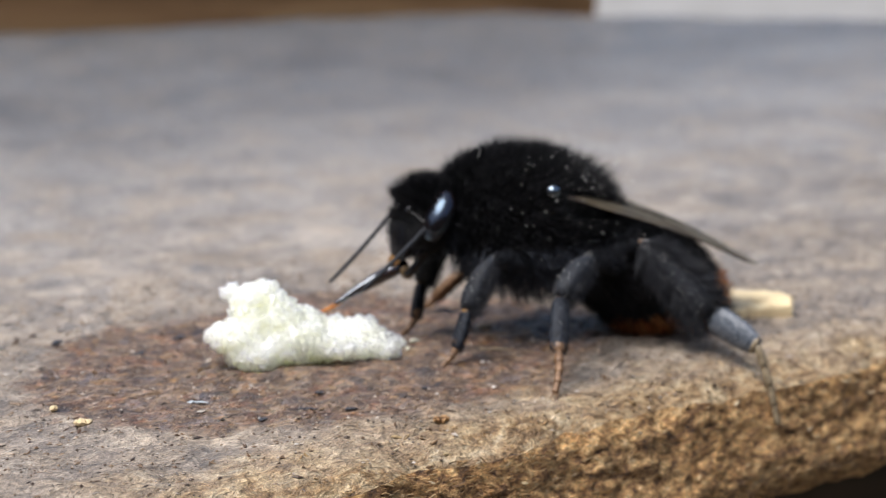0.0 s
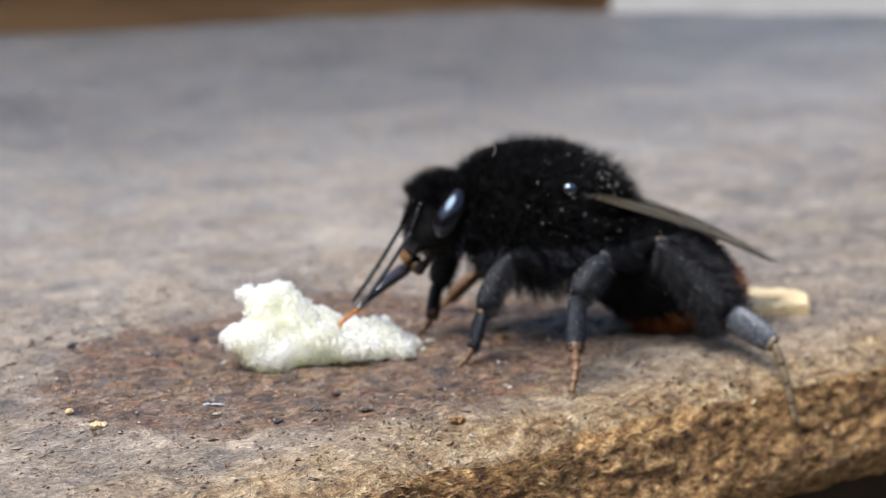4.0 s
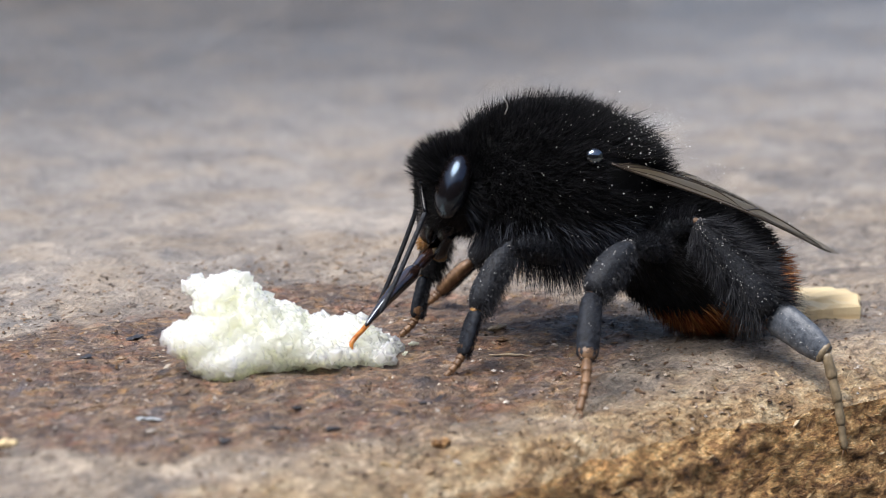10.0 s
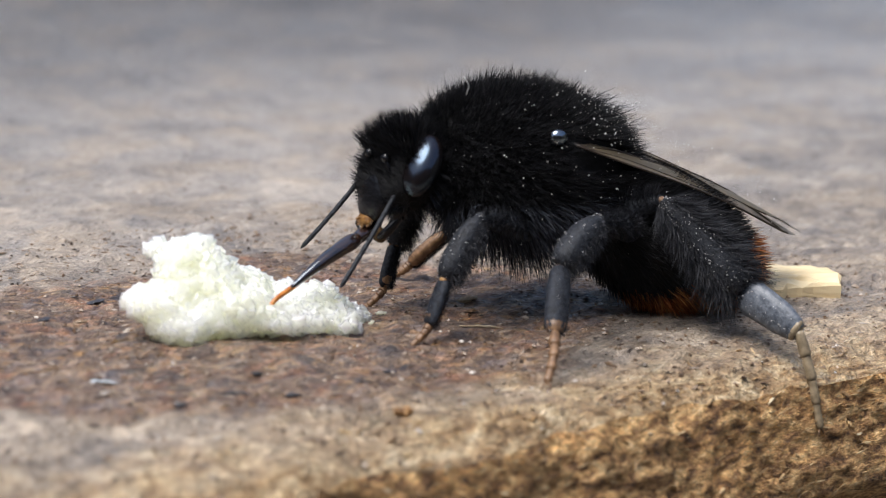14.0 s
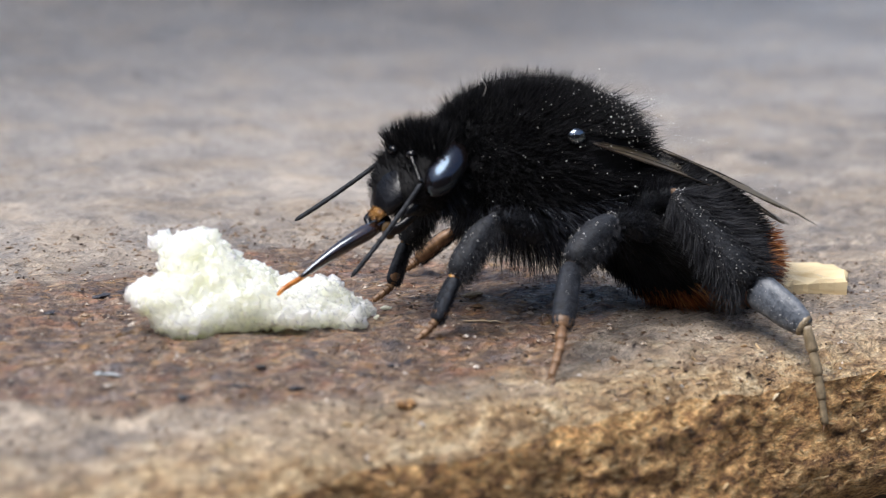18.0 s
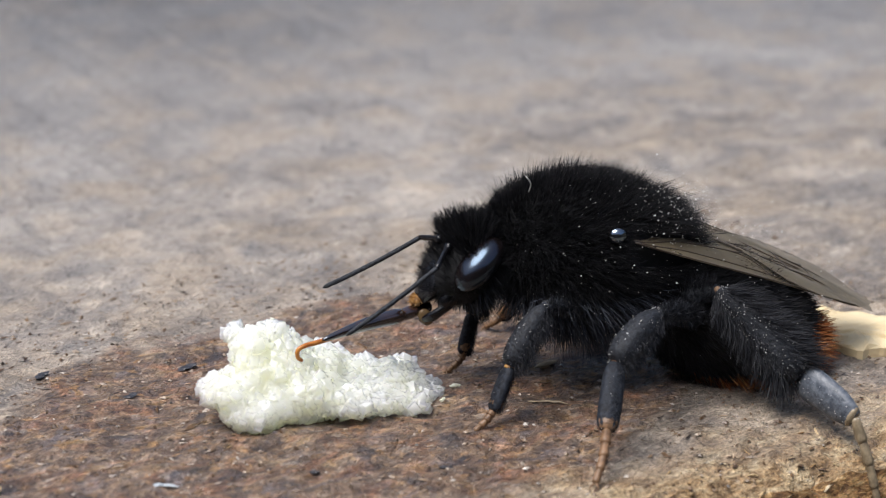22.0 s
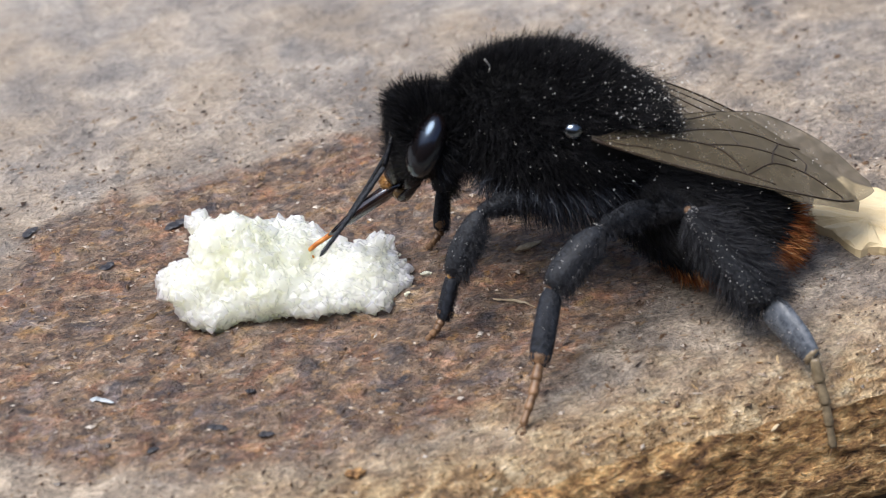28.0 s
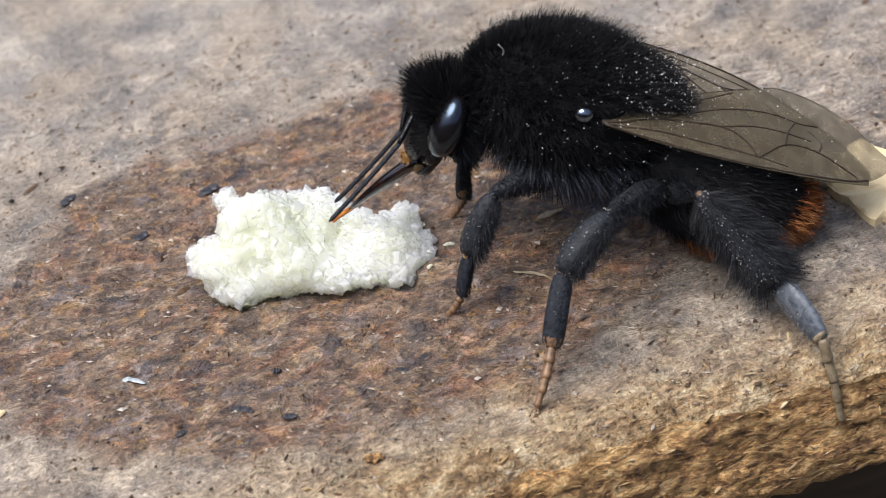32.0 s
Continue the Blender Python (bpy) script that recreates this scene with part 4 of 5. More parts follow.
def head(bee):
    """The head about its neck; the bee looks along -x and the mouth is below."""
    rng = np.random.RandomState(41)

    def shape(u, p):
        p = p / (np.abs(u) ** 3).sum(1)[:, None] ** (1 / 3) * (0.5 + 0.5 * (np.abs(u) ** 3).sum(1)[:, None] ** 0.1)
        low = np.clip(-u[:, 2], 0, 1)
        p[:, 1] *= 1 - 0.4 * low ** 1.5
        p[:, 0] *= 1 - 0.25 * low
        p[:, 0] -= 0.5 * low
        p[:, 1] *= 1 - 0.3 * np.clip(u[:, 2], 0, 1) ** 2
        p[:, 1] -= 0.3 * np.clip(u[:, 2], 0, 1) ** 2
        return p

    tilt = rot_y(14)
    v, f = blob((-1.85, 0, -0.7), (1.45, 2.12, 2.02), tilt, shape=shape)

    def lay(p, nn):
        return np.stack([-0.3 + 0 * p[:, 0], 0 * p[:, 0], 0.45 + 0 * p[:, 0]], -1)

    def off_eye(p):
        return (((p[:, 0] + 2.05 - 0.5 * p[:, 2]) / 0.72) ** 2 + (p[:, 2] / 1.4) ** 2 > 1) | (np.abs(p[:, 1]) < 1.2)

    ob = furred("head", v, f, M_SKIN, bee, rng, [
        (15000, 1.05, lay, 0.016, M_FUR, lambda p, nn: off_eye(p) & (p[:, 2] > 0.1), "spiky black head fur"),
        (9000, 0.75, lambda p, nn: np.stack([0.5 + 0 * p[:, 0], 0 * p[:, 0], -0.6 + 0 * p[:, 0]], -1), 0.015, M_FUR, lambda p, nn: off_eye(p) & (p[:, 0] > -1.55) & (p[:, 2] > -1.6), "black cheek fur"),
        (4500, 1.0, lambda p, nn: np.stack([0.4 + 0 * p[:, 0], 0 * p[:, 0], -0.7 + 0 * p[:, 0]], -1), 0.015, M_FUR_BELLY, lambda p, nn: (p[:, 0] > -1.7) & (p[:, 2] < -0.9), "grey-black beard"),
        (5200, 0.42, lay, 0.011, M_FUR, lambda p, nn: off_eye(p) & (p[:, 2] < 0.7), "short facial hair"),
        (5000, 0.62, lambda p, nn: np.stack([-0.2 + 0 * p[:, 0], 0 * p[:, 0], 0.3 + 0 * p[:, 0]], -1), 0.011, M_FUR, lambda p, nn: off_eye(p) & (p[:, 0] < -2.0) & (p[:, 2] > -0.7), "bristly forehead fur"),
    ], "black furry head")
    ob.matrix_basis = HEAD
    for s in (-1, 1):
        ev, ef = blob((-2.05, s * (1.68 if s < 0 else 1.0), -0.05), (0.8 if s < 0 else 0.62, 0.95, 1.5 if s < 0 else 1.2), rot_y(27) @ np.array([[1, 0, 0], [0, 1, -s * 0.26], [0, s * 0.26, 1]]), n=24, m=28)
        part("eye", mesh("eye", ev, ef), M_EYE, ob, "glossy black compound eye")
        cheek, cf = blob((-2.45, s * 1.15, -2.0), (0.42, 0.36, 0.8), rot_y(30), n=14, m=16)
        part("cheek", mesh("cheek", cheek, cf), M_SHINE, ob)
        jaw = spline([(-2.4, s * 1.15, -2.4), (-2.85, s * 0.95, -3.2), (-3.05, s * 0.4, -3.7)], 12)
        part("mandible", mesh("mandible", *tube(jaw, np.interp(np.arange(12), [0, 6, 11], [0.36, 0.34, 0.16]), 10, 0.6)), M_SHINE, ob, "black mandible")
        so, sof = blob((-3.3, s * 0.6, 0.05), (0.22, 0.26, 0.26), n=10, m=12)
        part("antenna_socket", mesh("antenna_socket", so, sof), M_SHINE, ob)
    cv, cf = blob((-3.1, -0.05, -1.6), (0.52, 1.05, 1.42), rot_y(12), n=20, m=24)
    part("clypeus", mesh("clypeus", cv, cf), M_SHINE, ob, "shiny domed black face plate")
    lv, lf = blob((-3.6, -0.1, -2.88), (0.2, 0.42, 0.24), rot_y(20), n=14, m=16)
    part("labrum", mesh("labrum", lv, lf), M_AMBER, ob, "amber-haired upper lip")
    q, nn = scatter(lv, lf, 260, rng)
    part("lip_hair", mesh("lip_hair", *hairs(q, nn + (-0.3, 0, -0.8), 0.18 * rng.uniform(0.5, 1.2, 260), 0.014, rng), False), M_AMBER, ob, "amber lip hair", "stuff")
    hv, hf = blob((-2.95, -0.5, -3.45), (0.46, 0.24, 0.34), rot_y(35), n=14, m=16)
    part("mouth_fold", mesh("mouth_fold", hv, hf), M_HORN, ob, "translucent horn-coloured mouth fold")
    return ob


# moving mouth parts and feelers, each along -z from its own root
SCAPE, FLAGELLUM, SHEATH, TONGUE = 1.6, 5.2, 4.5, 2.6


def feelers(hd):
    made = {}
    for key in ("left", "right"):
        s = tube([(0, 0, -SCAPE * k) for k in np.linspace(0, 1, 8)], np.interp(np.linspace(0, 1, 8), [0, 0.1, 0.8, 1], [0.1, 0.13, 0.13, 0.11]), 10)
        made[key, "scape"] = part("antenna_scape", mesh("scape", *s), M_SHINE, hd, "black first antenna joint")
        z = np.linspace(0, 1, 67)
        r = 0.112 + 0.005 * np.cos(z * 22 * np.pi + np.pi)
        r[-5:] *= (0.97, 0.9, 0.78, 0.58, 0.25)
        beads = tube(np.stack([0 * z, 0.3 * z ** 2, -FLAGELLUM * z], -1), r, 10)
        made[key, "flagellum"] = part("antenna_flagellum", mesh("flagellum", *beads), M_LEG, hd, "beaded dark grey feeler")
    k = np.linspace(0, 1, 16)
    pr = np.interp(k, [0, 0.1, 0.45, 0.85, 1], [0.34, 0.52, 0.43, 0.23, 0.12])
    pts = np.stack([0 * k, 0.12 * np.sin(k * np.pi), -SHEATH * k], -1)
    made["sheath"] = part("proboscis_sheath", mesh("sheath", *tube(pts, pr, 12, 0.75)), M_SHEATH, hd, "glossy brown-black proboscis sheath")
    stem = np.linspace(0.3, -2.9, 10)
    made["stem"] = part("proboscis_stem", mesh("stem", *tube([(0, 0, z) for z in stem], np.interp(np.arange(10), [0, 3, 9], [0.34, 0.4, 0.24]), 12, 0.8)), M_SHEATH, hd, "dark base of the proboscis")
    q = spline([(0, 0, 0), (0, 0, -TONGUE * 0.5), (0, 0.03, -TONGUE * 0.85), (0, -0.12, -TONGUE * 0.98), (0, -0.5, -TONGUE * 0.97), (0, -0.75, -TONGUE * 0.86)], 26)
    made["tongue"] = part("tongue", mesh("tongue", *tube(q, np.interp(np.linspace(0, 1, 26), [0, 0.5, 0.9, 1], [0.13, 0.11, 0.1, 0.05]), 9)), M_TONGUE, hd, "amber hairy tongue")
    return made


def tegula(bee):
    for s in (-1, 1):
        v, f = blob((-0.36, 3.3 * s if s < 0 else 2.7, 9.2), (0.46, 0.36, 0.42), n=14, m=16)
        part("tegula", mesh("tegula", v, f), M_TEGULA, bee, "glossy black wing scale")


def dust(bee):
    """Pale dust grains caught in the fur."""
    rng = np.random.RandomState(77)
    n = 900
    u = unit(rng.randn(n, 3))
    c = np.array([-0.7, -0.35, 7.2]) + u * np.array([5.2, 3.75, 4.1])
    k = n // 3
    c[:k] = np.array([6.6, 0, 4.35]) + u[:k] * np.array([5.0, 4.2, 3.8])
    c = np.concatenate([c[c[:, 2] > 3], np.array([2.6, -0.4, 9.7]) + rng.randn(800, 3) * (1.4, 1.5, 0.7)])
    r = (0.011 + rng.gamma(1.5, 0.008, len(c)))[:, None]
    o = np.array([(1, 0, 0), (-1, 0, 0), (0, 1, 0), (0, -1, 0), (0, 0, 1), (0, 0, -1)], float)
    v = (c[:, None] + o[None] * r[:, None]).reshape(-1, 3)
    q = np.arange(len(c))[:, None] * 6
    f = np.concatenate([q + t for t in ([0, 2, 4], [2, 1, 4], [1, 3, 4], [3, 0, 4], [2, 0, 5], [1, 2, 5], [3, 1, 5], [0, 3, 5])])
    part("dust", mesh("dust", v, f, False), M_DUST, bee, "pale dust grains", "stuff")


def wood_chip():
    """A flat torn chip with a corner towards the bee's hind foot."""
    rng = np.random.RandomState(14)
    corners = np.array([(-2.7, -0.4), (-1.3, -1.2), (-0.1, -2.4), (1.3, -1.9), (3.1, -1.5), (3.5, 0.4), (2.2, 2.1), (-2.0, 3.2), (-2.7, 1.3)])
    ring = np.concatenate([a + (b - a) * np.linspace(0, 1, 5)[:4, None] for a, b in zip(corners, np.roll(corners, -1, 0))])
    ring = ring + rng.randn(*ring.shape) * 0.07
    m = len(ring)
    rows = []
    for s, z in ((0.0, -0.1), (0.95, -0.1), (1.0, 0.05), (1.0, 0.65), (0.95, 0.8), (0.6, 0.86), (0.3, 0.8), (0.0, 0.83)):
        lift = 0.1 * rng.randn(m) * (0.2 < s < 0.98) + (0.06 * ring[:, 0] if z > 0.5 else 0)
        rows.append(np.column_stack([ring * s, z + lift * s]))
    chip = part("wood_chip", mesh("wood_chip", np.concatenate(rows), grid_faces(len(rows), m, True), smooth=False), M_CHIP)
    chip.matrix_basis = pose(27.1 * MM, 16.3 * MM, 0.0)
    tagged(chip, "pale yellow fresh wood chip lying on the board", "wood chip")


def on_board(x, y):
    """The height of the board's top under a place in the room, in millimetres."""
    a = radians(GRAIN)
    dx, dy = x - EDGE[0], y - EDGE[1]
    return float(board_height(np.array(dx * math.cos(a) + dy * math.sin(a)), np.array(dy * math.cos(a) - dx * math.sin(a))))


def shard(name, label, category, material, x, y, turn, length, width, thick, seed, group=""):
    """A small broken sliver or crumb lying on the board."""
    rng = np.random.RandomState(seed)
    k = np.linspace(-1, 1, 9)
    pts = np.stack([k * length / 2, 0.08 * length * np.sin(k * 2 + seed), thick * (0.5 + 0.25 * rng.randn(9) * 0.4)], -1)
    r = width / 2 * (1 - 0.75 * np.abs(k) ** 2.5) * (1 + 0.18 * rng.randn(9))
    ob = part(name, mesh(name, *tube(pts, r, 7, thick / width), smooth=False), material)
    ob.matrix_basis = pose(x * MM, y * MM, on_board(x, y) * MM, 0, 0, turn)
    return tagged(ob, label, category, group)


def small_things():
    shard("grass_sliver", "dry pale grass sliver lying on the board", "sliver", M_DRY, 12.7, 6.25, -4, 2.1, 0.2, 0.12, 1)
    shard("blue_flake", "pale blue-grey flake lying in the stain", "flake", M_FLAKE, -2.7, -5.7, 12, 1.3, 0.32, 0.14, 2)
    shard("straw_tuft", "pale straw crumb under the bumblebee", "crumb", M_DRY, 12.2, 10.3, 60, 1.5, 0.35, 0.25, 3)
    shard("wood_crumb", "pale golden wood crumb lying beside the stain", "crumb", M_CHIP, -7.9, -9.3, 30, 0.9, 0.6, 0.4, 4, "loose crumbs")
    shard("wood_crumb", "pale golden wood crumb lying on the board", "crumb", M_CHIP, -9.6, -7.4, 70, 0.6, 0.4, 0.3, 5, "loose crumbs")
    shard("wood_crumb", "brown wood crumb lying on the board", "crumb", M_FACE, 9.6, -6.6, 15, 0.9, 0.5, 0.35, 6, "loose crumbs")
    shard("sugar_crumb", "small white sugar crumb beside the lump", "crumb", M_GRAINS, 8.25, 6.9, 20, 0.55, 0.22, 0.2, 7)
    shard("sugar_crumb", "tiny white sugar crumb beside the lump", "crumb", M_GRAINS, 7.9, 5.2, 50, 0.3, 0.2, 0.16, 8)
    # flat dark bits in place of the stain's bluish pits
    for i, (x, y, l) in enumerate([(2.9, -5.7, 0.9), (5.1, -5.5, 0.7), (-4.8, 7.6, 1.2), (8.9, -1.2, 0.6), (-6.5, 3.4, 0.8), (3.4, -3.1, 0.5), (0.8, -7.9, 0.6), (-11.0, 4.6, 1.0)]):
        shard("bark_flake", "small blue-black fleck for a dark pit in the stain", "flake", M_DARK, x, y, 37 * i % 90, l, 0.42 * l + 0.12, 0.14, 20 + i, "bark flakes")


def knot(b):
    """A dark blob on the torn edge, standing in for shade under the overhang."""
    rng = np.random.RandomState(61)
    v, f = blob((-14.2, 0.15, -2.3), (2.3, 0.55, 0.95), rot_y(-6), n=26, m=30)
    v = v + 0.16 * (np.stack([lumps(v[:, 0] / 0.7, v[:, 2] / 0.5, k) for k in (1, 2, 3)], -1) - 0.5) + rng.randn(*v.shape) * 0.01
    part("knot", mesh("knot", v, f), M_DARK, b, "blue-black blob standing in for shade on the torn edge")


def edge_chunks(b):
    """Larger torn chunks along the golden edge, each on its own."""
    rng = np.random.RandomState(90)
    shapes = []
    for i in range(10):
        k = np.linspace(-1, 1, 7)
        pts = np.stack([k, 0.15 * np.sin(k * 2 + i), 0.12 * np.cos(k * 3 + i)], -1)
        me = mesh("chunk", *tube(pts, 0.42 * (1 - 0.8 * np.abs(k) ** 2) * (1 + 0.25 * rng.randn(7)), 7, 0.6), smooth=False)
        me.materials.append(M_CHUNK)
        shapes.append(me)
    for i in range(220):
        u, h = rng.uniform(-16, 40), rng.beta(0.9, 1.6) * 4.8
        ru, rh = np.array(u), np.array(h)
        rag = 1.1 * (lumps(ru / 6, ru * 0, 3) - 0.5) + 0.7 * (lumps(ru / 1.7, ru * 0, 4) - 0.5)
        tear = 0.4 * (lumps(ru / 3.0, rh / 1.2, 5) - 0.5) + 0.26 * (lumps(ru / 0.9, rh / 0.5, 6) - 0.5)
        w = float(rag * math.exp(-h / 3) + tear * min(h / 0.8, 1)) - 0.3 * h + 0.35 * max(h - 4, 0) ** 2
        z = -1.35 - h
        if i % 3 == 0:
            w = rng.uniform(-0.1, 2.6)
            z = float(board_height(ru, np.array(w)))
        ob = part("wood_chunk", shapes[i % 10], None, b)
        s = min(rng.gamma(4, 0.024) + 0.07, 0.2)
        ob.matrix_basis = pose(u * MM, w * MM, z * MM, rng.uniform(0, 360), rng.normal(0, 22), rng.normal(0, 26)) @ Matrix.Diagonal((s * 1.5, s, s, 1))


BOARD = board()
surroundings()
sugar_lump()
wood_chip()
small_things()

bee = thing("bumblebee", "black furry bumblebee with a rust-red tail, feeding on sugar", "bumblebee", BEE)
thorax(bee)
abdomen(bee)
LEFT_WING = wing(bee, -1, "left_wing")
wing(bee, 1, "right_wing")
tegula(bee)
LEG_OBJECTS = {key: leg(bee, key) for key in LEGS}
HEAD_OBJECT = head(bee)
MOUTH = feelers(HEAD_OBJECT)
dust(bee)
splinters(BOARD)
litter(BOARD)
knot(BOARD)
edge_chunks(BOARD)

# how the body shifts on its planted feet: seconds, millimetres, pitch and yaw in degrees
SWAY = [
    (0, -0.25, -0.02, -0.39, -0.33, -0.09),
    (0.5, -0.23, -0.02, -0.38, -0.31, -0.09),
    (1, -0.21, -0.02, -0.36, -0.28, -0.08),
    (1.5, -0.24, -0.02, -0.36, -0.31, -0.09),
    (2, -0.27, -0.02, -0.36, -0.34, -0.10),
    (2.5, -0.33, -0.02, -0.47, -0.42, -0.12),
    (3, -0.37, -0.02, -0.43, -0.45, -0.14),
    (3.5, -0.28, -0.02, -0.36, -0.35, -0.10),
    (5.5, -0.13, -0.00, -0.16, -0.28, 0.09),
    (6, -0.06, 0.00, -0.09, -0.18, 0.07),
    (6.5, -0.06, -0.01, -0.11, -0.28, -0.07),
    (7, 0.03, -0.00, 0.03, 0.25, -0.05),
    (7.5, 0.01, -0.00, 0.01, 0.14, -0.04),
    (8, 0.04, 0.00, 0.10, 0.24, -0.04),
    (8.5, 0.03, 0.00, 0.03, -0.06, 0.01),
    (9, -0.00, 0.00, -0.00, 0.00, 0.00),
    (9.5, 0.13, 0.01, 0.16, 0.85, 0.16),
    (10, 0.27, 0.01, 0.21, 0.75, 0.23),
    (10.5, 0.21, 0.02, 0.23, 0.98, 0.24),
    (11, 0.11, 0.01, 0.13, 0.52, 0.07),
    (11.5, 0.06, 0.01, -0.03, -0.45, 0.18),
    (12, 0.02, 0.01, -0.18, -0.61, 0.40),
    (12.5, 0.08, 0.01, -0.12, -0.09, 0.40),
    (13, -0.02, 0.01, -0.18, -0.50, 0.36),
    (13.5, -0.22, -0.00, -0.35, -0.53, 0.22),
    (14, -0.12, 0.01, -0.41, -0.77, 0.56),
    (14.5, 0.24, 0.04, -0.44, -1.35, 1.50),
    (15, 0.37, 0.05, -0.51, -2.03, 1.82),
    (15.5, 0.48, 0.06, -0.53, -2.11, 2.11),
    (17.5, 0.35, 0.05, -0.60, -2.19, 1.89),
    (18, 0.44, 0.05, -0.55, -1.92, 2.06),
    (18.5, 0.34, 0.05, -0.64, -2.32, 1.96),
    (19, 0.46, 0.05, -0.53, -2.45, 1.98),
    (19.5, 0.63, 0.06, -0.38, -1.97, 2.12),
    (20, 0.20, 0.04, -0.59, -1.85, 1.63),
    (20.5, 0.17, 0.03, -0.66, -1.04, 1.59),
    (21, 0.07, 0.03, -0.78, -0.38, 1.66),
    (21.5, -0.16, 0.02, -0.74, 0.05, 1.50),
    (22, -0.46, -0.03, -0.97, 0.31, 0.98),
    (22.5, -0.77, -0.04, -0.96, 0.36, 0.97),
    (23, -1.00, -0.06, -0.90, -0.11, 0.73),
    (23.5, -0.97, -0.06, -0.81, 0.76, 0.51),
    (24, -0.85, -0.06, -0.78, 0.75, 0.49),
    (24.5, -0.81, -0.03, -0.48, 1.50, 0.57),
    (26.5, -0.84, -0.01, -0.33, 1.83, 0.52),
    (27, -1.00, -0.02, -0.25, 2.46, 0.10),
    (27.5, -1.09, -0.01, -0.06, 3.29, -0.40),
    (28, -0.93, 0.04, 0.22, 4.55, -0.55),
    (28.5, -1.03, 0.04, 0.28, 4.94, -0.83),
    (29, -0.97, 0.07, 0.40, 5.39, -0.97),
    (29.5, -0.92, 0.10, 0.50, 6.16, -1.14),
    (30, -0.95, 0.12, 0.59, 6.37, -1.24),
    (30.5, -0.92, 0.12, 0.61, 6.39, -1.21),
    (31, -0.95, 0.12, 0.58, 6.00, -1.12),
    (31.5, -0.97, 0.07, 0.42, 5.69, -1.13),
    (32, -1.03, 0.08, 0.47, 5.74, -1.13),
]
